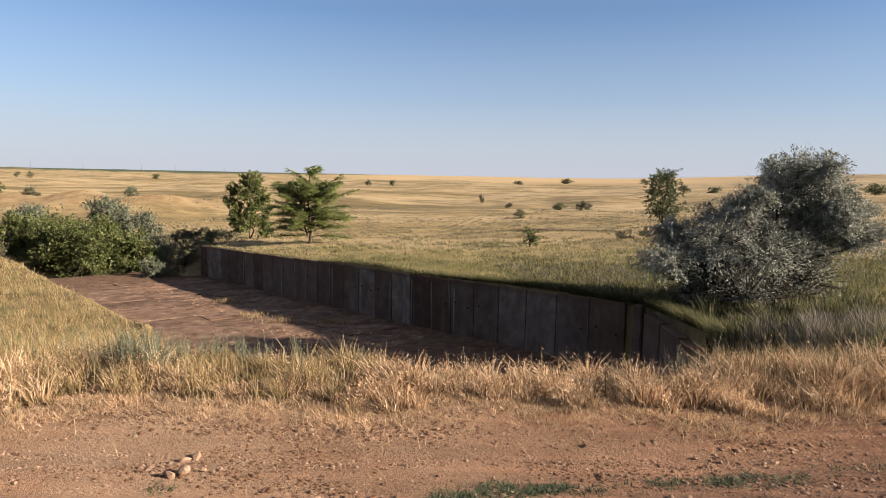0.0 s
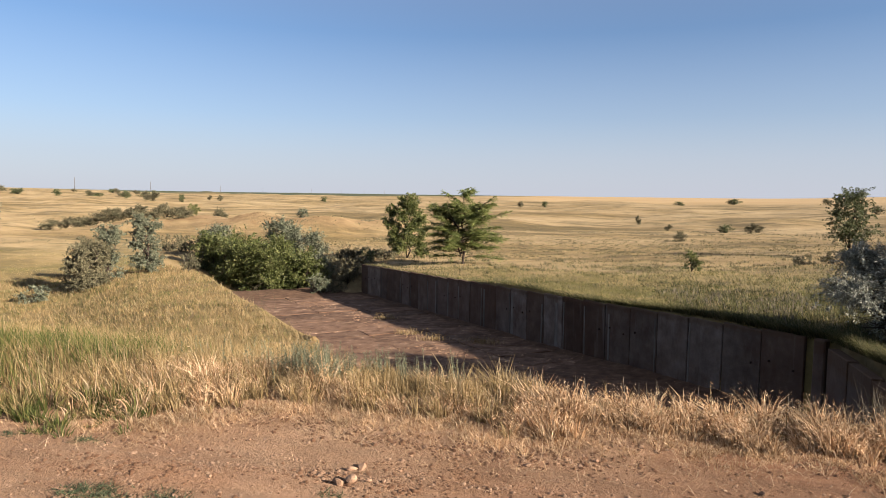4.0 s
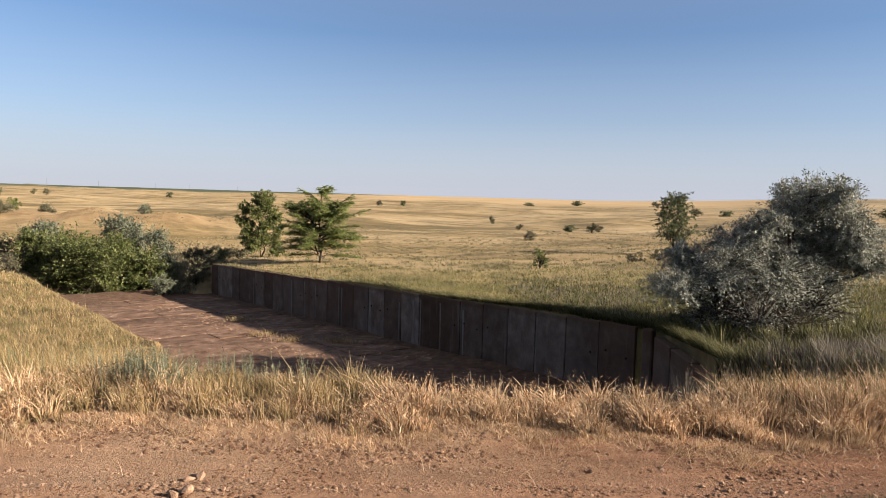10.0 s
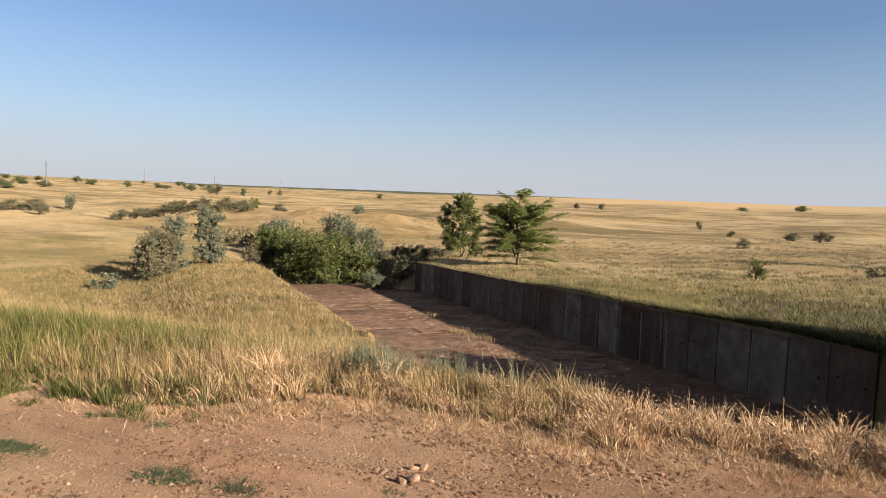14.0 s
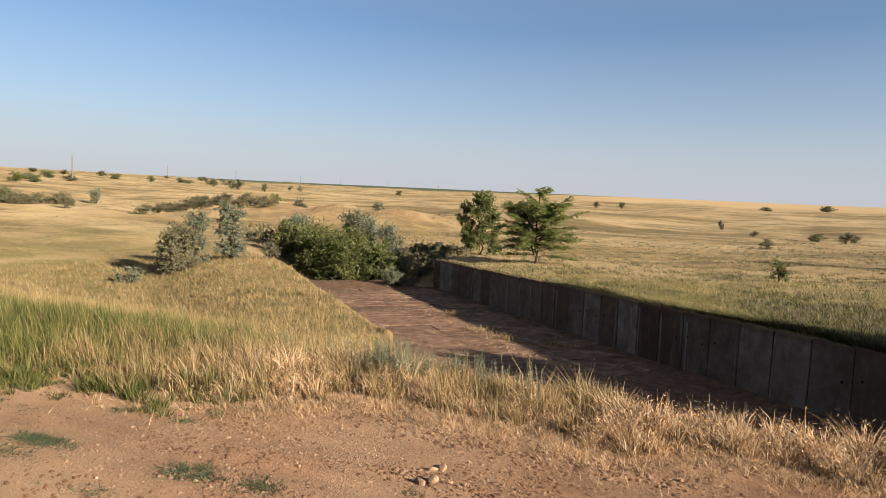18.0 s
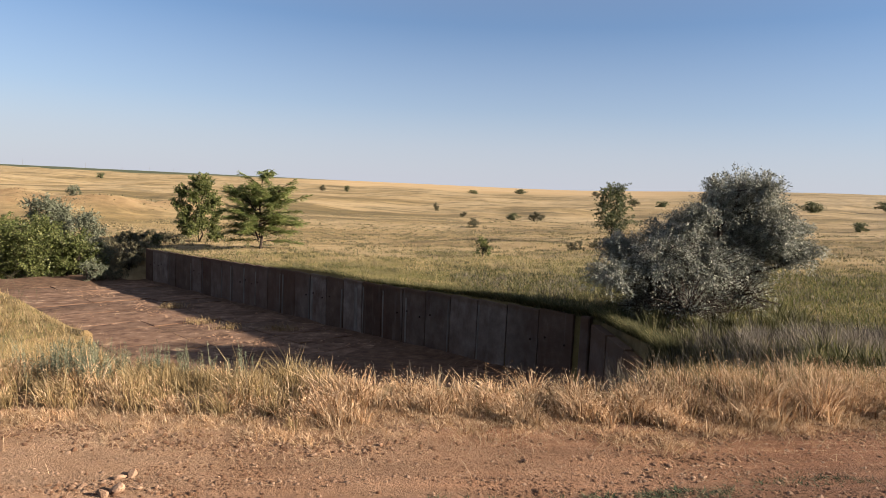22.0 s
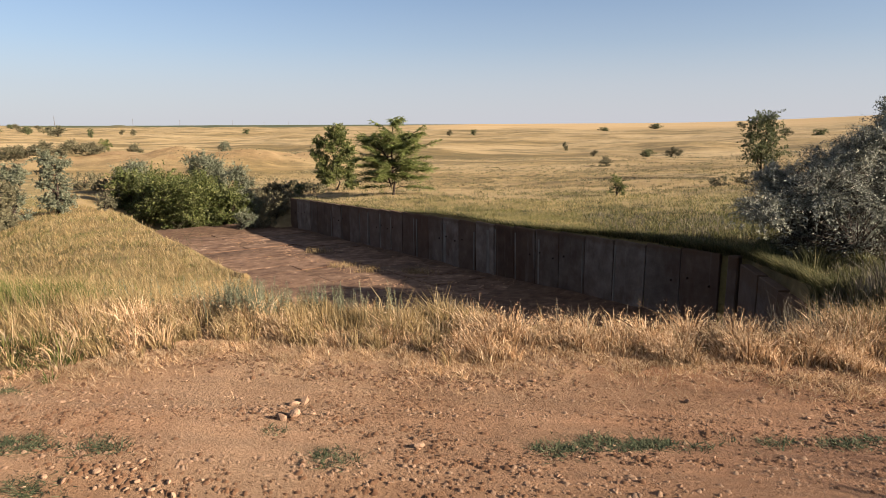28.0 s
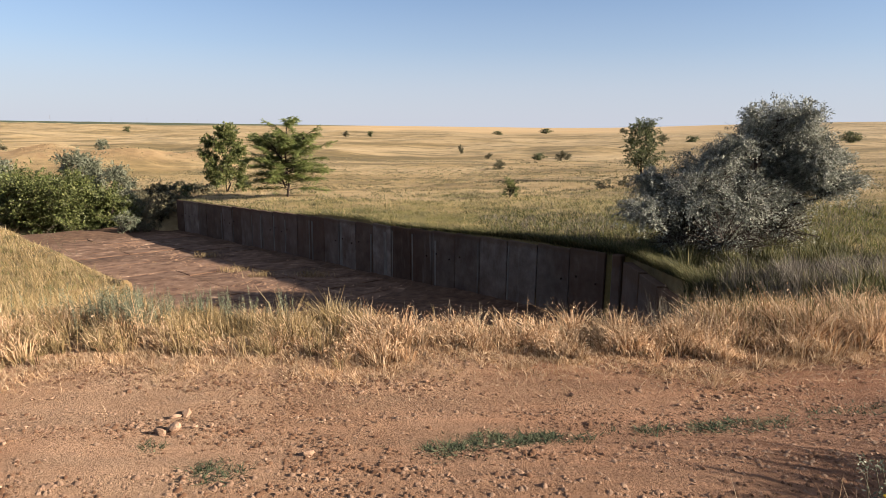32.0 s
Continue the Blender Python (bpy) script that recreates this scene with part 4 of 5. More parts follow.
bush("brown half-dry shrub on the meadow", -45.0, 63.6, 4.2, 1.9, DUSTY, 97, 14, 50, 14, 0.16)
bush("lone grey bush on the lower meadow", -64.7, 37.6, 2.6, 2.5, DUSTY, 98, 14, 60, 16, 0.15)
bush("small bright green shrub in the grazed field", 6.3, 46.0, 1.4, 1.5, LEAF, 99, 10, 110, 14, 0.12)
bush("low grey shrub in the grazed field", 19.0, 58.6, 3.0, 1.3, DUSTY, 100, 12, 60, 14, 0.13)
bush("low grey shrub in the grazed field", 15.8, 55.0, 2.2, 0.8, DUSTY, 101, 10, 60, 12, 0.12)

# far bushes: three kinds, repeated with turns and sizes
protos = [bush("rounded dark bush far out on the steppe", -129, 92, 4.2, 3.2, mat, 110 + k, 12, 30, 12, 0.24, name="steppe_bush", group="bushes on the steppe", fine=False) for k, mat in enumerate((OLIVE, DUSTY, SAGE, LEAF))]
rng = np.random.RandomState(15)


def far_bush(kind, x, y, wide, high):
    m = pose(x, y, float(terrain(x, y)) - 0.1, 0, 0, rng.uniform(0, 360)) @ Matrix.Diagonal((wide / 4.2, wide / 4.2, high / 3.2, 1))
    return copy_thing(protos[kind], m)


for k in range(9):
    far_bush(1, -136 + k * 2.0 + rng.uniform(-1, 1), 86 + k * 1.7 + rng.uniform(-1, 1), rng.uniform(4.0, 6.2), rng.uniform(1.7, 2.9))
for k in range(14):
    far_bush(1, -97 + k * 1.7 + rng.uniform(-0.8, 0.8), 97.5 + k * 0.6 + rng.uniform(-1.5, 1.5), rng.uniform(3.8, 5.4), rng.uniform(1.4, 2.3))
for kind, x, y, w, h in ((1, -113, 93, 3.6, 2.1), (2, -128, 113, 4.2, 3.5), (3, -302, 221, 8.0, 4.4), (3, -336, 190, 10, 6.5), (3, -330, 196, 9, 5.5), (1, -560, 350, 13, 6), (1, 11.9, 199, 2.0, 2.8), (1, -42.8, 364, 4.4, 3.4), (0, -29, 362, 4, 3)):
    far_bush(kind, x, y, w, h)
for kind, x, y, w, h in ((0, 26.1, 143.6, 3.2, 1.7), (1, 30.4, 141.4, 3.0, 2.0), (1, 12.9, 107, 2.4, 1.6), (1, 15.6, 153, 2, 1.4), (0, 142, 212, 8, 3.6), (0, 82, 108, 2.8, 1.8), (0, 190, 239, 7, 3.4), (1, 33.5, 148, 2.2, 1.4), (1, 98, 262, 6, 3), (0, 118, 280, 7, 3.4)):
    far_bush(kind, x, y, w, h)
for kind, x, y, w, h in ((1, -252, 319, 7, 4.6), (0, -285, 341, 6, 4.6), (0, -236, 328, 4.2, 4.6), (1, -248, 374, 4, 3), (1, -212, 330, 4, 3.4), (0, -170, 380, 5, 3.2), (2, -120, 420, 5, 3), (0, 60, 520, 9, 3.5), (0, 96, 500, 10, 4), (1, 150, 480, 8, 3.5)):
    far_bush(kind, x, y, w, h)
for k in range(26):
    azm, dist = radians(rng.uniform(-64, -37)), rng.uniform(380, 760)
    far_bush(k % 2, math.sin(azm) * dist, math.cos(azm) * dist, rng.uniform(5, 11), rng.uniform(3, 5.5))
for o in protos[1:]:
    o.location.x, o.location.y = -100 + rng.uniform(-40, 20), 150 + rng.uniform(-10, 20)
    o.location.z = float(terrain(o.location.x, o.location.y)) - 0.1

# ---- power line on the skyline ----
def power_pole(az, dist, high):
    x, y = math.sin(radians(az)) * dist, math.cos(radians(az)) * dist
    top = empty("power_pole", "thin grey power line pole on the skyline", "pole", "poles of the power line")
    top.location = (x, y, float(terrain(x, y)) - 0.3)
    v, t = tubes([(0, 0, 0, 0, 0, high, 0.028 * high, 0.014 * high)], 8)
    arrays("pole", v, t, POLE, top)
    for f, w in ((0.93, 0.10), (0.82, 0.14), (0.71, 0.10)):
        ob = part("crossarm", bevel_box(w * high, 0.012 * high, 0.012 * high, 0.003 * high), POLE, top)
        ob.location = (0, 0, f * high)
        ob.rotation_euler = (0, 0, radians(-az + 40))


for az, dist, high in ((-58.2, 420, 15), (-50.15, 450, 15), (-43.4, 850, 15), (-38.05, 1000, 15), (-32.7, 1180, 11.5), (-29.25, 1200, 10), (-25.15, 1220, 9), (-22.6, 1230, 8), (-20.6, 1235, 7.5), (-18.8, 1240, 7)):
    power_pole(az, dist, high)

# ---- grass ----
def road_edge(x):
    """Where the grass begins along the road's far side."""
    return 4.25 - 0.30 * np.clip(-2.0 - x, 0, 6) + 0.05 * np.clip(x - 1.5, 0, 6) + 0.10 * np.sin(x * 2.3) + 0.07 * np.sin(x * 5.1 + 1)


def in_basin(x, y):
    a, b = to_ab(x, y)
    near = (a <= BLOCK_A) & (x - 0.47 * (16.9 - y) > -7.2) & (x < np.where(y > 15.6, WING_X - 0.1, 6.0)) & (b < 0) & (y > 6.3)
    return near | ((b < 0.03) & (b > -BASIN_WIDE - 0.25) & (a > BLOCK_A - 0.3) & (a < 47))


rng = np.random.RandomState(50)
# golden strip along the road, in arching tufts with fluffy heads
def strip_tall(x, y):
    return 0.10 + 0.09 * sstep(0.05, 0.6, y - road_edge(x)) + 0.07 * wave(x, y, 0.9, 52) + 0.07 * sstep(2.3, 3.4, x) - 0.02 * sstep(-0.4, -1.2, x)


def tufts(name, mat, n, per, box, keep, tall, spread, thick, label, fluff=0.0, wind=(-0.15, -0.04)):
    c = scatter(rng, n, box, keep)
    size = tall(c[:, 0], c[:, 1]) * rng.lognormal(0, 0.22, len(c))
    ang = rng.uniform(0, 6.28, (len(c), per))
    rad = np.sqrt(rng.uniform(0, 1, (len(c), per)))
    out = np.stack([np.cos(ang), np.sin(ang)], -1)
    xy = (c[:, None] + out * (rad * spread * size[:, None])[..., None] * 0.35).reshape(-1, 2)
    bends = (out * (rad * spread)[..., None] + rng.normal(0, 0.16, out.shape) + wind).reshape(-1, 2)
    high = (size[:, None] * rng.uniform(0.55, 1.2, rad.shape) * (1 - 0.25 * rad)).ravel()
    grass(name, mat, xy, np.maximum(high, 0.05), rng.uniform(0.6, 1.4, len(xy)) * thick, 0, rng, head=0.15, label=label, bends=bends)
    if fluff:
        m = int(len(xy) * fluff)
        pick = rng.randint(0, len(xy), m)
        zz = terrain(xy[pick, 0], xy[pick, 1]) + high[pick] * rng.uniform(0.72, 1.02, m)
        pos = np.column_stack([xy[pick] + bends[pick] * high[pick, None] * rng.uniform(0.6, 1.05, (m, 1)) + rng.normal(0, 0.008, (m, 2)), zz])
        dv = np.column_stack([bends[pick], np.full(m, 0.2)]) + rng.normal(0, 0.6, (m, 3))
        dv /= np.linalg.norm(dv, axis=1, keepdims=True)
        sv = np.cross(dv, rng.normal(0, 1, (m, 3)))
        sv /= np.linalg.norm(sv, axis=1, keepdims=True)
        L = rng.uniform(0.014, 0.036, (m, 1))
        v = np.stack([pos, pos + dv * L * 0.5 + sv * L * 0.10, pos + dv * L, pos + dv * L * 0.5 - sv * L * 0.10], 1).reshape(-1, 3)
        k = np.arange(m)[:, None] * 4
        tagged(arrays("spikelets", v, np.stack([k + [0, 1, 2], k + [0, 2, 3]], 1).reshape(-1, 3), mat), "fluffy straw spikelets on the dry grass heads", "grass", kind="stuff")


tufts("dry_grass", STRAW, 3000, 28, (-6.5, 3.0, 7.5, 6.6), lambda x, y: sstep(0.0, 0.35, y - road_edge(x)) * (0.06 + 0.94 * sstep(-0.3, 0.4, wave(x, y, 0.55, 51))) * (1 - 0.96 * sstep(-3.1, -4.2, x)) * (1 - 0.6 * sstep(-0.4, -1.4, x)) * (1 - 0.2 * sstep(1.8, 3.2, x)) * (1 - 0.5 * sstep(5.9, 6.5, y)) * (1 - 0.97 * sstep(4.8, 5.1, y) * sstep(-3.0, -1.8, x) * sstep(3.2, 2.2, x)),
      strip_tall, 0.85, 0.0048, "golden dry cheatgrass tufts along the road's edge", fluff=0.7)
tufts("pale_grass", PALE_STRAW, 1300, 28, (-5.5, 3.2, 0.2, 6.4), lambda x, y: sstep(0.1, 0.5, y - road_edge(x)) * (0.15 + 0.85 * sstep(-0.3, 0.4, wave(x, y, 0.8, 93))) * sstep(-0.2, -1.2, x), lambda x, y: 0.17 + 0.07 * wave(x, y, 1.0, 94), 0.6, 0.0046, "pale yellow grass among the dry tufts", fluff=0.3)
tufts("low_dry_grass", STRAW, 1300, 22, (-6.5, 2.8, 7.5, 5.2), lambda x, y: np.exp(-((y - road_edge(x) - 0.08) / 0.16) ** 2) * (1 - 0.9 * sstep(-3.2, -4.2, x)), lambda x, y: 0.07 + 0 * x, 1.2, 0.0022, "low dry grass where the road begins")
# fallen straw on the road's margin
n = 16000
xy = np.column_stack([rng.uniform(-6, 7, n), np.zeros(n)])
xy[:, 1] = road_edge(xy[:, 0]) + rng.normal(-0.04, 0.24, n)
xy = xy[rng.uniform(0, 1, n) > 0.85 * sstep(-3.0, -4.4, xy[:, 0])]
n = len(xy)
grass("fallen_straw", STRAW, xy, rng.uniform(0.015, 0.09, n), rng.uniform(0.0015, 0.0035, n), 1.8, rng, (0, 0), label="fallen straw scattered on the soil")
# single pale stalks that stand out above the strip
xy = scatter(rng, 3200, (-6.5, 3.6, 7.5, 6.6), lambda x, y: sstep(0.1, 0.6, y - road_edge(x)) * (1 - 0.9 * sstep(-1.2, -0.6, x) * sstep(2.4, 2.0, x)) * (0.3 + 0.7 * sstep(-0.3, 0.6, wave(x, y, 1.6, 69))) * (1 - 0.95 * sstep(4.8, 5.1, y) * sstep(-3.0, -1.8, x) * sstep(3.2, 2.2, x)))
grass("pale_stalks", PALE_STRAW, xy, rng.uniform(0.20, 0.36, len(xy)), rng.uniform(0.0016, 0.0026, len(xy)), 0.22, rng, (-0.12, -0.03), head=0.5, label="single pale grass stalks above the dry strip")
# brown and grey stalks in the strip beside the wing wall
xy = scatter(rng, 6500, (1.4, 4.6, 8.0, 7.4), lambda x, y: sstep(2.2, 2.9, x) * sstep(0.25, 0.6, y - road_edge(x)) * (0.3 + 0.7 * sstep(-0.3, 0.5, wave(x, y, 1.1, 63))), 0.06, 10)
grass("brown_stalks", PALE_STRAW, xy, rng.uniform(0.2, 0.38, len(xy)), rng.uniform(0.0022, 0.0042, len(xy)), 0.2, rng, (-0.1, 0), head=0.4, label="brown standing stalks among the dry grass")
xy = scatter(rng, 5000, (1.4, 4.9, 8.0, 8.0), lambda x, y: sstep(2.2, 3.0, x) * sstep(0.4, 0.8, y - road_edge(x)) * (0.2 + 0.8 * sstep(-0.2, 0.5, wave(x, y, 1.3, 64))), 0.07, 14)
grass("green_stalks", SLOPE_GRASS, xy, rng.uniform(0.2, 0.5, len(xy)), rng.uniform(0.002, 0.0042, len(xy)), 0.22, rng, (-0.1, 0), label="green stalks standing in the dry strip")
# grey-green weeds
WORMWOOD = blade_material("wormwood_leaves", [(0.0, (0.068, 0.076, 0.048)), (0.5, (0.114, 0.122, 0.081)), (1.0, (0.179, 0.182, 0.125))], 0.25, 0.7, 1.5, 0.7, 1.15)


def leafy_stalks(name, label, spots, tall, mat, leaf, per):
    """Upright stalks with small leaves all the way up. spots: rows of x, y, spread in x, spread in y, number of stalks."""
    segs, out = [], []
    for x, y, sx, sy, n in spots:
        p = np.column_stack([rng.normal(x, sx, n), rng.normal(y, sy, n)])
        z = terrain(p[:, 0], p[:, 1]) - 0.02
        foot = np.column_stack([p, z])
        h = tall * rng.uniform(0.55, 1.15, n)
        tip = foot + np.column_stack([rng.normal(-0.06, 0.10, n) * h, rng.normal(0, 0.08, n) * h, h])
        segs += [(*u, *w, 0.0028, 0.001) for u, w in zip(foot, tip)]
        f = rng.uniform(0.12, 1.02, (n, per, 1))
        pos = (foot[:, None] + (tip - foot)[:, None] * f).reshape(-1, 3)
        d = rng.normal(0, 1, pos.shape) * [1, 1, 0.4] + [0, 0, 0.8]
        d /= np.linalg.norm(d, axis=1, keepdims=True)
        side = np.cross(d, rng.normal(0, 1, pos.shape))
        side /= np.linalg.norm(side, axis=1, keepdims=True)
        L = leaf * rng.uniform(0.5, 1.2, (len(pos), 1)) * (1.25 - 0.7 * f.reshape(-1, 1))
        out.append(np.stack([pos, pos + d * L * 0.5 + side * L * 0.14, pos + d * L, pos + d * L * 0.5 - side * L * 0.14], 1).reshape(-1, 3))
    v = np.concatenate(out)
    k = np.arange(len(v) // 4)[:, None] * 4
    leaves = np.stack([k + [0, 1, 2], k + [0, 2, 3]], 1).reshape(-1, 3)
    sv, st = tubes(segs, 3)
    tagged(arrays(name, np.concatenate([v, sv]), np.concatenate([leaves, st + len(v)]), mat), label, "plant", kind="stuff")


leafy_stalks("wormwood", "grey-green wormwood stalks against the basin", ((-1.88, 5.75, 0.16, 0.12, 46), (-2.25, 5.6, 0.2, 0.15, 40), (-1.45, 5.9, 0.15, 0.1, 18), (-2.55, 5.25, 0.16, 0.14, 90), (-2.35, 5.05, 0.12, 0.1, 40), (-3.1, 5.6, 0.4, 0.2, 40)), 0.36, WORMWOOD, 0.030, 60)
leafy_stalks("dry_wormwood", "thin dead weed stems on the bank above the basin", ((-0.67, 5.6, 0.10, 0.08, 44), (0.75, 5.4, 0.3, 0.1, 12), (1.5, 5.5, 0.3, 0.1, 8), (-0.1, 5.6, 0.3, 0.1, 8)), 0.24, DEAD_STALK, 0.022, 10)
# tall green grass where the road's edge bends
xy = scatter(rng, 40000, (-11, 1.8, -3.3, 7.0), lambda x, y: sstep(0.3, 0.75, y - road_edge(x)) * sstep(-3.9, -5.8, x) * (0.4 + 0.6 * sstep(-0.5, 0.5, wave(x, y, 1.4, 56))), 0.06, 14)
grass("green_roadside_grass", ROADSIDE, xy, rng.uniform(0.12, 0.42, len(xy)) * np.clip(0.85 + 0.4 * wave(xy[:, 0], xy[:, 1], 1.1, 97), 0.4, 1.3), rng.uniform(0.004, 0.009, len(xy)), 0.34, rng, (-0.28, 0.05), label="tall green grass at the bend of the road")
xy = scatter(rng, 1700, (-13, 1.5, -3.4, 9), lambda x, y: sstep(0.1, 0.6, y - road_edge(x)) * sstep(-3.0, -4.4, x), 0.06, 8)
grass("feather_grass", PALE_STRAW, xy, rng.uniform(0.28, 0.58, len(xy)), rng.uniform(0.0010, 0.0020, len(xy)), 0.25, rng, (-0.35, 0.05), head=0.6, label="pale feathery grass heads above the green grass")

# low broad-leaved weeds in front of the green grass
tufts("low_weeds", ROADSIDE, 150, 26, (-7.5, 2.2, -2.9, 5.2), lambda x, y: np.exp(-((y - road_edge(x) - 0.12) / 0.22) ** 2) * sstep(-3.0, -3.7, x) * (0.1 + 0.9 * sstep(-0.2, 0.4, wave(x, y, 0.9, 91))), lambda x, y: 0.09 + 0 * x, 1.1, 0.006, "low green weeds at the foot of the roadside grass", wind=(0, 0))
tufts("dark_weeds", ROADSIDE, 90, 36, (-6.5, 2.4, -2.9, 5.2), lambda x, y: np.exp(-((y - road_edge(x) - 0.30) / 0.25) ** 2) * sstep(-3.0, -3.6, x) * (0.1 + 0.9 * sstep(-0.1, 0.5, wave(x, y, 1.0, 92))), lambda x, y: 0.15 + 0 * x, 0.9, 0.007, "dark green weeds among the roadside grass", wind=(0, 0))

# bank left of the basin and the slope under it
def left_bank(x, y):
    a, b = to_ab(x, y)
    return (~in_basin(x, y)) * (b < -4) * sstep(0.3, 1.0, y - road_edge(x)) * np.clip(14 / (np.hypot(x, y) + 2), 0.12, 1)


xy = scatter(rng, 105000, (-44, 5.4, -2, 48), left_bank, 0.07, 14)
far = np.hypot(xy[:, 0], xy[:, 1])
grass("bank_grass", PALE_STRAW, xy, rng.uniform(0.10, 0.40, len(xy)) * np.clip(0.75 + 0.25 * wave(xy[:, 0], xy[:, 1], 3, 57) + 0.35 * wave(xy[:, 0], xy[:, 1], 0.9, 95), 0.25, 1.4), (0.003 + 0.0006 * far) * rng.uniform(0.5, 1.2, len(xy)), 0.45, rng, (-0.15, 0.0), label="pale dry grass covering the bank", simple=True)
xy = scatter(rng, 42000, (-44, 5.4, -2, 48), lambda x, y: left_bank(x, y) * (0.15 + 0.85 * sstep(-0.2, 0.8, wave(x, y, 7, 58) + 0.9 * wave(x, y, 1.1, 85))), 0.1, 8)
far = np.hypot(xy[:, 0], xy[:, 1])
grass("bank_green_grass", GREEN_GRASS, xy, rng.uniform(0.08, 0.24, len(xy)), (0.0018 + 0.0006 * far) * rng.uniform(0.5, 1.2, len(xy)), 0.45, rng, (-0.2, 0.0), label="patches of green grass on the bank", simple=True)

# slope right of the basin
def right_slope(x, y):
    return (~in_basin(x, y)) * (x > 3) * (y > 6.2) * (to_ab(x, y)[1] > -4) * np.clip(13 / (np.hypot(x, y) + 1), 0.1, 1)


xy = scatter(rng, 75000, (3, 6.2, 34, 34), right_slope, 0.12, 10)
far = np.hypot(xy[:, 0], xy[:, 1])
near_side = (xy[:, 1] < 19) | (xy[:, 0] < 9)
for name, mat, side_ in (("meadow_grass", SLOPE_GRASS, near_side), ("field_edge_grass", GREEN_GRASS, ~near_side)):
    pick = xy[side_]
    far = np.hypot(pick[:, 0], pick[:, 1])
    grass(name, mat, pick, rng.uniform(0.08, 0.30, len(pick)) * (0.85 + 0.4 * wave(pick[:, 0], pick[:, 1], 3, 60)), (0.003 + 0.0009 * far) * rng.uniform(0.6, 1.2, len(pick)), 0.6, rng, (-0.08, 0.0), label="green meadow grass on the slope beside the basin")
xy = scatter(rng, 15000, (2.6, 6.0, 34, 34), lambda x, y: right_slope(x, y) * (0.25 + 0.75 * sstep(-0.2, 0.6, wave(x, y, 4.4, 61))), 0.1, 8)
far = np.hypot(xy[:, 0], xy[:, 1])
grass("ripe_meadow_grass", DEAD_STALK, xy, rng.uniform(0.15, 0.42, len(xy)), (0.0018 + 0.0004 * far) * rng.uniform(0.6, 1.2, len(xy)), 0.4, rng, (-0.1, 0.0), head=0.2, label="ripe pale grass among the green meadow")
xy = scatter(rng, 4500, (2.6, 6.0, 14, 15), lambda x, y: (~in_basin(x, y)) * sstep(-0.4, 0.6, wave(x, y, 2, 62)), 0.12, 10)
grass("dead_stalks", DEAD_STALK, xy, rng.uniform(0.3, 0.8, len(xy)), rng.uniform(0.003, 0.006, len(xy)), 0.22, rng, (-0.12, 0), label="grey dead stalks standing above the grass")

# near-black blades that imitate a shadow cast across the slope from the right
SHADE_WEED = blade_material("dark_dead_weeds", [(0.0, (0.022, 0.018, 0.016)), (0.5, (0.050, 0.042, 0.038)), (1.0, (0.105, 0.090, 0.082))], 0.15)
tufts("dark_dead_weeds", SHADE_WEED, 420, 32, (7.5, 11.8, 15, 15.8), lambda x, y: np.exp(-((y - 13.7 - 0.10 * (x - 9)) / 0.8) ** 2) * (0.2 + 0.8 * sstep(-0.3, 0.4, wave(x, y, 2.0, 96))), lambda x, y: 0.50 + 0 * x, 0.5, 0.014, "dark weeds standing in for a band of cast shadow on the slope")
tufts("lilac_dead_weeds", DEAD_STALK, 260, 26, (5.9, 10.2, 9.6, 14.4), lambda x, y: (~in_basin(x, y)) * (0.15 + 0.85 * sstep(-0.2, 0.5, wave(x, y, 1.7, 97))), lambda x, y: 0.55 + 0.15 * wave(x, y, 1.1, 95), 0.4, 0.007, "tall lilac-grey dead weeds above the wing wall", wind=(-0.1, 0))

tufts("tree_foot_grass", SLOPE_GRASS, 300, 26, (7.8, 17.6, 12.6, 19.6), lambda x, y: 0.3 + 0.7 * sstep(-0.3, 0.4, wave(x, y, 1.6, 98)), lambda x, y: 0.48 + 0.12 * wave(x, y, 1.3, 99), 0.45, 0.016, "tall dark grass round the oleaster's foot")

# field behind the wall
def field_keep(x, y):
    a, b = to_ab(x, y)
    return (~in_basin(x, y)) * (b > 0.05) * (np.hypot(x, y) > 18) * np.clip(24 / np.hypot(x, y), 0.1, 1) ** 1.5


xy = scatter(rng, 95000, (-45, 18, 62, 98), field_keep, 0.22, 8)
far = np.hypot(xy[:, 0], xy[:, 1])
grass("field_grass", FIELD_STRAW, xy, rng.uniform(0.05, 0.20, len(xy)) * (1 + 0.5 * wave(xy[:, 0], xy[:, 1], 5, 80)), (0.002 + 0.0006 * far) * rng.uniform(0.5, 1.2, len(xy)), 0.6, rng, (-0.2, 0.02), label="grazed straw-coloured grass of the field", simple=True)
xy = scatter(rng, 60000, (-30, 18, 40, 60), lambda x, y: field_keep(x, y) * sstep(62, 25, np.hypot(x, y) + 7 * wave(x, y, 9, 32)), 0.2, 8)
far = np.hypot(xy[:, 0], xy[:, 1])
grass("field_green_grass", GREEN_GRASS, xy, rng.uniform(0.05, 0.22, len(xy)) * (1 + 0.5 * wave(xy[:, 0], xy[:, 1], 4, 81)), (0.002 + 0.0008 * far) * rng.uniform(0.5, 1.2, len(xy)), 0.6, rng, (-0.2, 0.02), label="greener grass of the field behind the wall", simple=True)
# grass hanging over the wall's head
n = 9000
al = np.concatenate([-0.5 + 22 * rng.beta(0.9, 2.4, n * 2 // 3), rng.uniform(0, WALL_LEN, n // 3)])
bb = 0.20 + np.abs(rng.normal(0, 0.2, len(al)))
gx, gy = to_xy(al, bb)
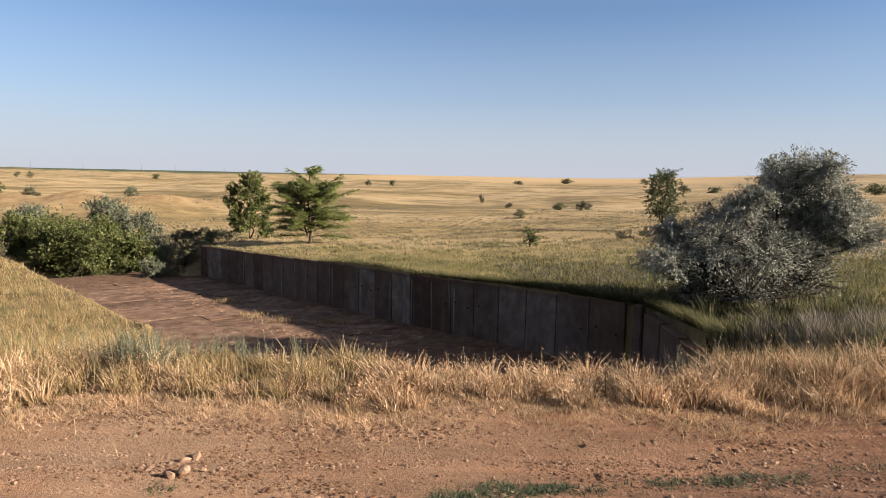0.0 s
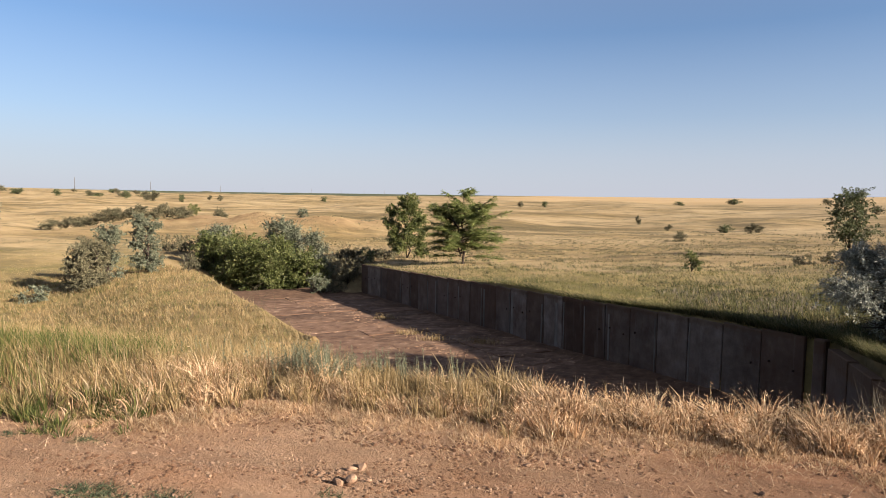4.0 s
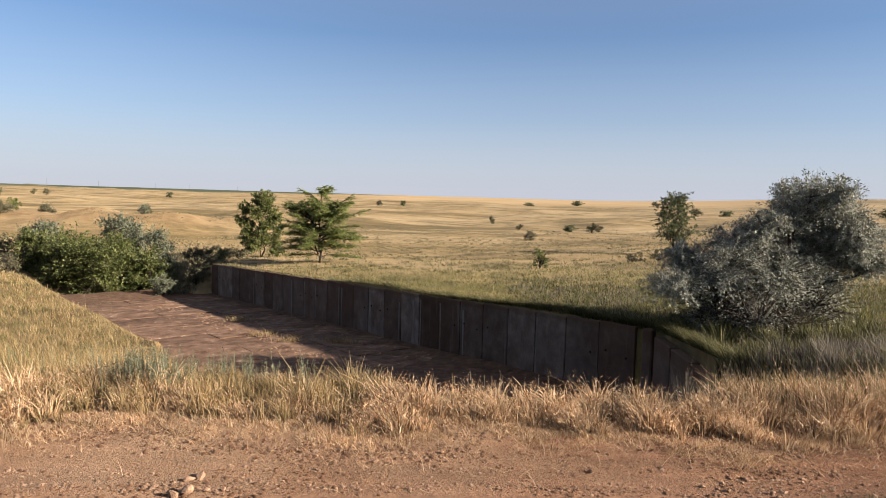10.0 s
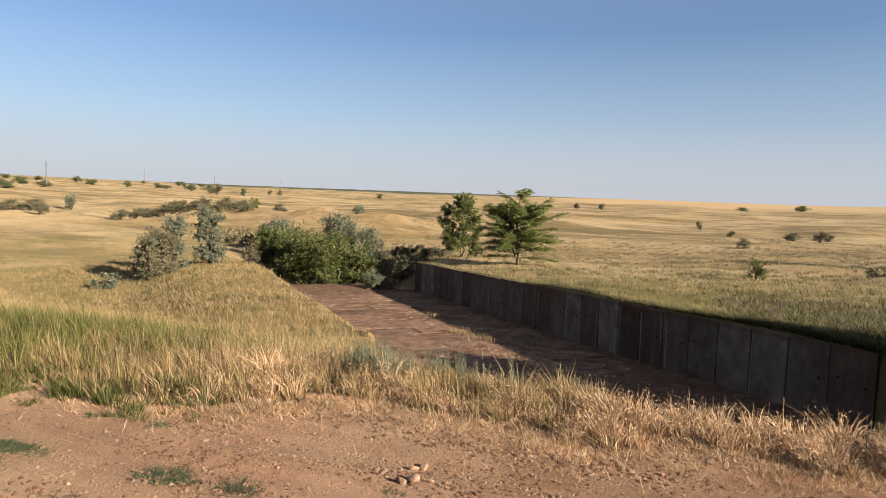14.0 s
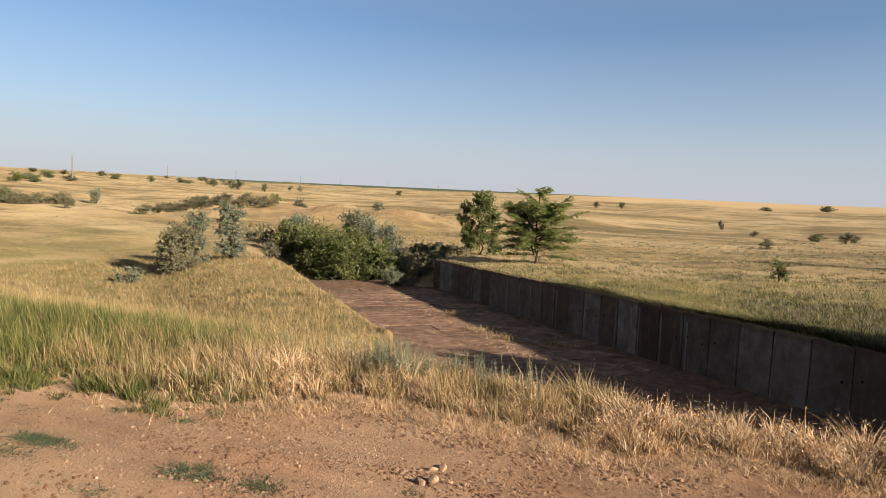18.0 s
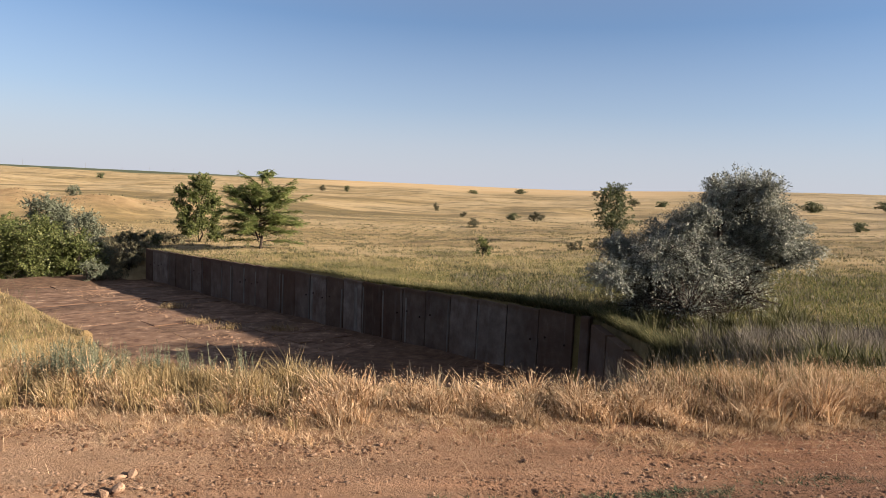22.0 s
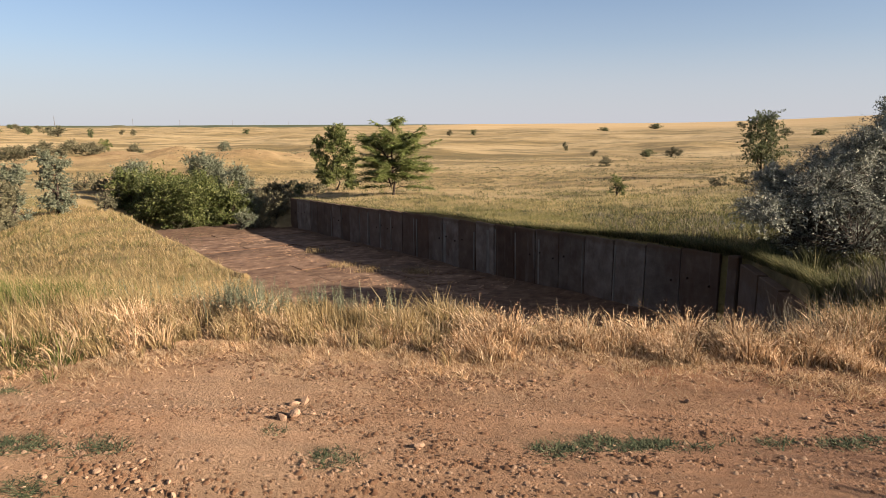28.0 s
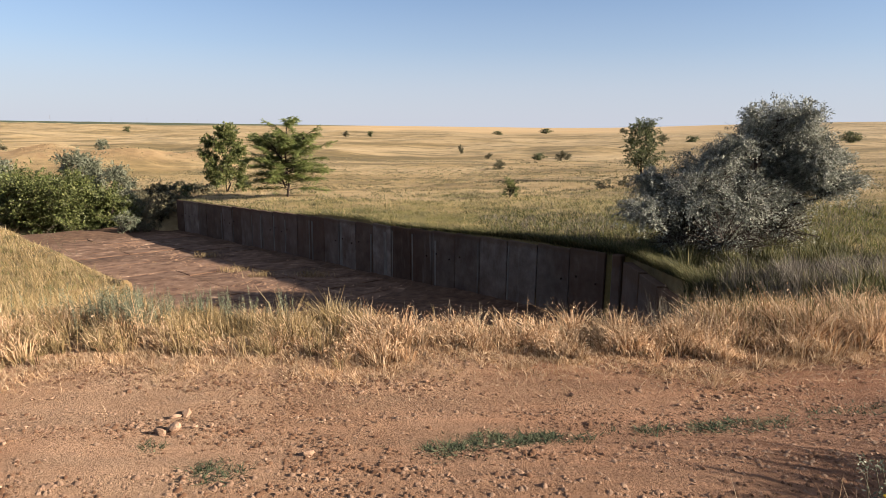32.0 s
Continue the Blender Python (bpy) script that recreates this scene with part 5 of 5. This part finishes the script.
grass("wall_top_grass", SLOPE_GRASS, np.column_stack([gx, gy]), rng.uniform(0.15, 0.45, len(al)) * np.interp(al, [0, 12, 22, 40], [1, 0.8, 0.5, 0.4]), rng.uniform(0.010, 0.020, len(al)), 0.5, rng, (-0.6, -0.45), label="green grass hanging over the wall's head")
def wing_side(x, y):
    return (~in_basin(x, y)) * (x > 4.6) * (0.25 + 0.75 * sstep(-0.3, 0.5, wave(x, y, 2.2, 86))) * np.clip(9 / y, 0.3, 1)


tufts("wing_top_grass", SLOPE_GRASS, 1700, 24, (4.6, 8.0, 14, 23), wing_side, lambda x, y: 0.34 + 0.16 * wave(x, y, 1.8, 86) + 0.10 * sstep(7.6, 6.9, x), 0.6, 0.012, "long green grass in tufts above the wing wall", wind=(-0.2, -0.05))
tufts("silky_grass", DEAD_STALK, 330, 18, (4.0, 7.2, 13, 15), lambda x, y: wing_side(x, y) * sstep(0.0, 0.6, wave(x, y, 3.1, 87)), lambda x, y: 0.42 + 0 * x, 0.5, 0.006, "grey dead grass standing in tufts", wind=(-0.15, 0))
tufts("dead_stalk_clumps", DEAD_STALK, 240, 14, (2.3, 5.5, 5.2, 7.4), lambda x, y: 0.3 + 0.7 * sstep(-0.2, 0.5, wave(x, y, 1.2, 88)), lambda x, y: 0.30 + 0.16 * sstep(5.4, 6.6, y), 0.3, 0.0028, "lilac-grey dead stalks on the bank above the wing wall", wind=(-0.1, 0))
n = 4200
ox, oy = rng.uniform(WING_X - 0.12, WING_X + 0.35, n), rng.uniform(14.6, 21.0, n)
grass("overhanging_grass", SLOPE_GRASS, np.column_stack([ox, oy]), rng.uniform(0.2, 0.55, n), rng.uniform(0.006, 0.012, n), 0.45, rng, (-0.8, -0.2), label="rough grass hanging over the wing wall's head")
n = 5000
sa, sb = rng.uniform(WALL_LEN + 0.2, WALL_LEN + 14, n), rng.uniform(-7, 2, n)
sx_, sy_ = to_xy(sa, sb)
grass("slump_grass", DUSTY, np.column_stack([sx_, sy_]), rng.uniform(0.15, 0.5, n), rng.uniform(0.02, 0.05, n), 0.5, rng, (-0.2, 0), label="rough dry grass on the slumped earth")
# lower meadow and far field
def low_keep(x, y):
    a, b = to_ab(x, y)
    return (b < -BASIN_WIDE - 3) * (~in_basin(x, y)) * (np.hypot(x, y) > 22) * np.clip(35 / np.hypot(x, y), 0.1, 1) ** 1.4


xy = scatter(rng, 45000, (-62, 8, -18, 60), low_keep, 0.3, 6)
far = np.hypot(xy[:, 0], xy[:, 1])
grass("lower_meadow_grass", FIELD_STRAW, xy, rng.uniform(0.05, 0.16, len(xy)), (0.002 + 0.0004 * far) * rng.uniform(0.5, 1.2, len(xy)), 0.6, rng, (-0.2, 0.02), label="dry grass of the lower meadow", simple=True)
xy = scatter(rng, 22000, (-70, 8, -18, 60), lambda x, y: low_keep(x, y) * sstep(0, 0.7, wave(x, y, 12, 34)), 0.3, 6)
far = np.hypot(xy[:, 0], xy[:, 1])
grass("lower_meadow_green", GREEN_GRASS, xy, rng.uniform(0.04, 0.14, len(xy)), (0.002 + 0.0008 * far) * rng.uniform(0.5, 1.2, len(xy)), 0.6, rng, (-0.2, 0.02), label="greener grass of the lower meadow", simple=True)
# dark tussocks of the grazed field
def tussock_keep(x, y):
    return field_keep(x, y) * sstep(0.15, 0.7, wave(x, y, 2.6, 67) + 0.5 * wave(x, y, 13, 68))


xy = scatter(rng, 22000, (-45, 22, 70, 110), tussock_keep, 0.3, 16)
far = np.hypot(xy[:, 0], xy[:, 1])
grass("field_herbs", SLOPE_GRASS, xy, rng.uniform(0.08, 0.28, len(xy)), (0.003 + 0.001 * far) * rng.uniform(0.5, 1.2, len(xy)), 0.5, rng, (-0.1, 0.0), label="green-grey herbs in the grazed field", simple=True)
xy = scatter(rng, 34000, (-60, 22, 80, 150), tussock_keep, 0.3, 12)
far = np.hypot(xy[:, 0], xy[:, 1])
grass("field_tussocks", DUSTY, xy, rng.uniform(0.08, 0.28, len(xy)), (0.003 + 0.001 * far) * rng.uniform(0.5, 1.2, len(xy)), 0.5, rng, (-0.1, 0.0), label="dark tussocks left standing in the grazed field", simple=True)
# tufts far out
def far_keep(x, y):
    r = np.hypot(x, y)
    return (r > 70) * (r < 330) * (0.3 + 0.7 * sstep(-0.1, 0.7, wave(x, y, 30, 65))) * np.clip(110 / r, 0, 1)


xy = scatter(rng, 26000, (-130, 55, 110, 150), far_keep, 0.5, 3)
far = np.hypot(xy[:, 0], xy[:, 1])
grass("steppe_tufts", FIELD_STRAW, xy, rng.uniform(0.05, 0.16, len(xy)), 0.0005 * far * rng.uniform(0.6, 1.4, len(xy)), 0.6, rng, (-0.2, 0), label="scattered dry tufts of the steppe", simple=True)
xy = scatter(rng, 5000, (-130, 60, 120, 170), lambda x, y: far_keep(x, y) * sstep(0.3, 0.9, wave(x, y, 24, 66)), 0.7, 6)
far = np.hypot(xy[:, 0], xy[:, 1])
grass("steppe_weeds", DUSTY, xy, rng.uniform(0.08, 0.25, len(xy)), 0.0010 * far * rng.uniform(0.6, 1.4, len(xy)), 0.3, rng, (-0.1, 0), label="dark dry weeds scattered on the steppe", simple=True)
# weeds in the basin floor's joints
n = 900
c = rng.randint(0, 5, n)
cx = np.array([-7.9, -5.6, -9.8, -12.8, -5.2])[c] + rng.normal(0, 0.42, n)
cy = np.array([31.4, 31.0, 33.0, 38.0, 30.9])[c] + rng.normal(0, 0.22, n)
fa, _ = to_ab(cx, cy)
grass("floor_weeds", PALE_STRAW, np.column_stack([cx, cy]), rng.uniform(0.08, 0.45, n), rng.uniform(0.008, 0.018, n), 0.4, rng, (-0.1, 0), base=floor_z(fa), label="dry weeds growing in the floor's joints")
n = 1000
ca, cb = rng.uniform(8, 43, n), -rng.choice([1.72 + 1.66, 1.72 + 4.98, 1.72 + 8.3, 0.25, 12.9], n) + rng.normal(0, 0.25, n)
cx, cy = to_xy(ca, cb)
grass("joint_grass", PALE_STRAW, np.column_stack([cx, cy]), rng.uniform(0.04, 0.16, n), rng.uniform(0.01, 0.03, n), 0.3, rng, (-0.1, 0), base=floor_z(ca) - 0.03, label="thin dry grass in the slab joints")

# rubble and crumbled concrete on the basin floor
n = 1500
ra, rb = rng.uniform(6, 42, n), -rng.uniform(0.3, 12.6, n)
rb = np.where(rng.uniform(0, 1, n) < 0.5, -4.9 + rng.normal(0, 0.35, n) + 0.5 * np.sin(ra * 0.7), rb)
rx_, ry_ = to_xy(ra, rb)
base = np.array([(1, 0, -0.2), (0.3, 0.9, -0.2), (-0.8, 0.55, -0.2), (-0.8, -0.6, -0.2), (0.3, -0.95, -0.2), (0.05, 0.05, 0.45), (0.45, -0.3, 0.42)])
t = np.array([(0, 1, 6), (1, 5, 6), (1, 2, 5), (2, 3, 5), (3, 4, 5), (4, 6, 5), (4, 0, 6)])
v = base[None] * (0.035 * np.minimum(rng.lognormal(0, 0.6, (n, 1, 1)), 3.0)) * rng.uniform(0.6, 1.3, (n, 7, 3)) + np.column_stack([rx_, ry_, floor_z(ra) + 0.01])[:, None]
tagged(arrays("rubble", v.reshape(-1, 3), (np.arange(n)[:, None, None] * 7 + t).reshape(-1, 3), STONE), "pale crumbled concrete strewn over the basin floor", "rubble", kind="stuff")

# ---- road: stones, clods, low herbs, near verge ----
def rough_stone(seed, squash=0.6, cuts=2):
    r = np.random.RandomState(seed)
    bm = bmesh.new()
    bmesh.ops.create_icosphere(bm, subdivisions=cuts, radius=1.0)
    cut = [(Vector(r.normal(0, 1, 3)).normalized(), r.uniform(0.5, 0.8)) for _ in range(8)]
    for v in bm.verts:
        d = v.co.normalized()
        f = min([1.0] + [h / max(d.dot(n), 0.01) for n, h in cut if d.dot(n) > 0.3])
        f *= 1 + 0.06 * noise.noise(d * 4 + Vector((seed * 3.7, 0, 0)))
        v.co = Vector((d.x * f * 1.2, d.y * f * 0.9, d.z * f * squash))
    me = bpy.data.meshes.new("rock")
    bm.to_mesh(me)
    bm.free()
    me.materials.append(STONE)
    return me


stone_meshes = [rough_stone(s) for s in range(1, 9)]
rng = np.random.RandomState(77)


def rock(x, y, size, kind=None, label="small pale stone lying on the dirt road"):
    ob = tagged(new("rock", stone_meshes[rng.randint(8) if kind is None else kind]), label, "rock", "stones on the road")
    ob.location = (x, y, float(terrain(x, y)) + size * 0.38)
    ob.rotation_euler = (rng.normal(0, 0.25), rng.normal(0, 0.25), rng.uniform(0, 6.28))
    ob.scale = (size, size * rng.uniform(0.75, 1.1), size * rng.uniform(0.75, 1.1))


rock(-1.38, 3.60, 0.042, 5, "pale pink stone standing up on the dirt road")
rock(-1.43, 3.55, 0.034, 1)
rock(-1.34, 3.33, 0.050, 6, "jagged ochre stone on the dirt road")
rock(-1.40, 3.28, 0.038, 5, "jagged ochre stone on the dirt road")
rock(-1.25, 3.36, 0.022, 7)
rock(-1.17, 3.39, 0.018, 2)
rock(-0.57, 3.01, 0.030, 4, "white stone on the dirt road")
rock(-0.40, 3.88, 0.024, 5)
rock(0.02, 4.03, 0.020, 6)
for _ in range(120):
    x = rng.uniform(-4.5, 4)
    rock(x, rng.uniform(2.2, 4.1), rng.uniform(0.007, 0.014))
for _ in range(26):
    rock(rng.normal(-1.85, 0.22), rng.normal(2.5, 0.08), rng.uniform(0.009, 0.022), label="grey stone in a patch of gravel on the road")
for _ in range(18):
    rock(rng.normal(1.9, 0.5), rng.normal(3.75, 0.12), rng.uniform(0.012, 0.024))


def pebbles(name, n, keep, size, mat, label):
    """Many small angular stones as one mesh."""
    p = scatter(rng, n, (-7, 1.2, 8, 4.9), keep)
    base = np.array([(1, 0, -0.3), (0.3, 0.9, -0.3), (-0.8, 0.55, -0.3), (-0.8, -0.6, -0.3), (0.3, -0.95, -0.3), (0.05, 0.05, 0.42), (0.45, -0.3, 0.4)])
    t = np.array([(0, 1, 6), (1, 5, 6), (1, 2, 5), (2, 3, 5), (3, 4, 5), (4, 6, 5), (4, 0, 6)])
    s = size * np.minimum(rng.lognormal(0, 0.6, (len(p), 1, 1)), 2.4)
    ang = rng.uniform(0, 6.28, len(p))
    v = base[None] * s * rng.uniform(0.6, 1.3, (len(p), 7, 3))
    c, sn = np.cos(ang)[:, None], np.sin(ang)[:, None]
    v = np.stack([v[..., 0] * c - v[..., 1] * sn, v[..., 0] * sn + v[..., 1] * c, v[..., 2]], -1)
    v += np.column_stack([p, terrain(p[:, 0], p[:, 1])])[:, None]
    k = np.arange(len(p))[:, None, None] * 7
    tagged(arrays(name, v.reshape(-1, 3), (k + t).reshape(-1, 3), mat), label, "gravel", kind="stuff")


# crumbs darker than the soil, so they read as small stone shadows
SHADOW_CLOD = plain("shadow_dark_clod", [(0.3, (0.057, 0.027, 0.014)), (0.7, (0.114, 0.061, 0.034))], 6, 0.95)
pebbles("gravel", 12000, lambda x, y: (0.12 + 0.88 * sstep(-0.1, 0.5, wave(0.2 * x, y - 0.04 * x, 0.8, 71))) * (1 - 0.8 * sstep(-2.8, -3.6, x)), 0.0105, STONE, "small stones strewn over the dirt road")
pebbles("soil_clods", 22000, lambda x, y: (0.10 + 0.90 * sstep(-0.2, 0.5, wave(0.25 * x, y - 0.04 * x, 0.7, 72))) * (1 - 0.8 * sstep(-2.8, -3.6, x)), 0.0105, SHADOW_CLOD, "crumbs of red-brown soil, darkened to pass for the stones' small shadows")


def herb(x, y, long, wide, n, seed, label="flat patch of dark green knotgrass on the road"):
    r = np.random.RandomState(seed)
    n = int(n * 1.5)
    c = np.column_stack([r.normal(0, 0.42, n // 12) * long, r.normal(0, 0.6, n // 12) * wide])
    c = c[wave(c[:, 0] + x, c[:, 1] * 1.5 + y, 0.35, seed) > -0.15]
    p = np.repeat(c, 12, 0) + r.normal(0, 0.022, (len(c) * 12, 2)) + (x, y)
    ob = grass("knotgrass", KNOT, p, r.uniform(0.012, 0.036, len(p)), r.uniform(0.005, 0.011, len(p)), 1.3, r, (0, 0), head=0.1, label=label, category="plant")
    ob["group"] = "low herb patches"


for k, (x, y, long, wide, n) in enumerate(((0.15, 3.08, 0.32, 0.05, 900), (0.52, 3.17, 0.42, 0.06, 4200), (0.25, 2.98, 0.3, 0.06, 500), (1.25, 3.30, 0.3, 0.05, 700), (1.62, 3.33, 0.36, 0.06, 1500), (1.95, 3.42, 0.45, 0.06, 1300), (2.7, 3.62, 0.5, 0.06, 1300), (-2.15, 2.78, 0.22, 0.07, 900), (-2.6, 2.80, 0.22, 0.07, 700), (-2.3, 2.42, 0.2, 0.07, 1200), (-0.96, 2.81, 0.2, 0.07, 800), (-1.38, 3.09, 0.1, 0.03, 160))):
    herb(x, y, long, wide, n, 200 + k)
for k, (x, y, long, wide, n) in enumerate(((-4.3, 2.55, 0.45, 0.05, 2600), (-3.78, 2.74, 0.34, 0.06, 4200), (-3.72, 2.50, 0.25, 0.06, 800), (-2.6, 2.73, 0.22, 0.06, 800), (-2.94, 2.36, 0.2, 0.06, 500), (-4.9, 3.2, 0.6, 0.10, 900), (-3.96, 3.46, 0.2, 0.04, 400), (-3.3, 3.5, 0.16, 0.04, 250))):
    herb(x, y, long, wide, n, 230 + k)

# dry verge on the near side, with one flowering weed
xy = scatter(rng, 15000, (0.4, 0.3, 5.5, 2.5), lambda x, y: sstep(2.38, 1.98, y - 0.05 * x) * sstep(0.5, 1.5, x), 0.06, 9)
grass("verge_grass", STRAW, xy, rng.uniform(0.10, 0.34, len(xy)), rng.uniform(0.0025, 0.005, len(xy)), 0.16, rng, (-0.06, 0.02), label="dry grass of the road's near verge")
xy = scatter(rng, 13000, (3.4, 0.4, 9, 2.2), lambda x, y: sstep(3.4, 4.0, x) * (0.1 + 0.9 * sstep(-0.1, 0.5, wave(x, y, 1.6, 83))), 0.08, 16)
grass("verge_weeds", GREY_WEED, xy, rng.uniform(0.6, 1.35, len(xy)), rng.uniform(0.010, 0.020, len(xy)), 0.16, rng, (-0.05, 0), head=0.3, label="tall dry weeds farther along the near verge")
weed = empty("flowering_weed", "grey-green weed with a yellow flower on the near verge", "plant")
weed.location = (1.62, 2.02, float(terrain(1.62, 2.02)))
r = np.random.RandomState(9)
segs, lv = [], []
for k in range(9):
    q = (r.normal(0, 0.06), r.normal(0, 0.05), r.uniform(0.32, 0.54))
    s, arc = limb_line(r, (0, 0, 0), q, 0.004, 0.0015, 4, 0.05)
    v, t = tubes(s, 4)
    arrays("stem", v, t, GREY_WEED, weed)
    for p in np.repeat(arc[1:], 3, 0):
        lv.append((*(p + r.normal(0, 0.012, 3)), 0.014, 0.014, 0.012))
v, t, _ = foliage(r, lv, 9, 1, 0.017, aspect=0.2)
arrays("leaves", v, t, SAGE, weed)["kind"] = "stuff"
bm = bmesh.new()
for k in range(9):
    m = Matrix.Rotation(k * 0.7, 4, "Z") @ Matrix.Translation((0.010, 0, 0))
    bmesh.ops.create_cone(bm, cap_ends=True, segments=6, radius1=0.006, radius2=0.003, depth=0.003, matrix=m)
flower = part("flower", bm, YELLOW, weed, "yellow flower head")
flower.location = (-0.05, -0.03, 0.44)
# bare dead stems on the bank's edge
dead = empty("dead_stems", "bare dead stems leaning over the bank's edge", "plant")
dx, dy = to_xy(13.5, -BASIN_WIDE - 0.6)
dead.location = (dx, dy, float(terrain(dx, dy)))
for k in range(8):
    s, _ = limb_line(r, (r.normal(0, 0.3), r.normal(0, 0.3), 0), (r.normal(0.5, 0.6), r.normal(0, 0.4), r.uniform(0.6, 1.3)), 0.006, 0.002, 4, 0.1)
    v, t = tubes(s, 4)
    arrays("stem", v, t, GREY_WEED, dead)
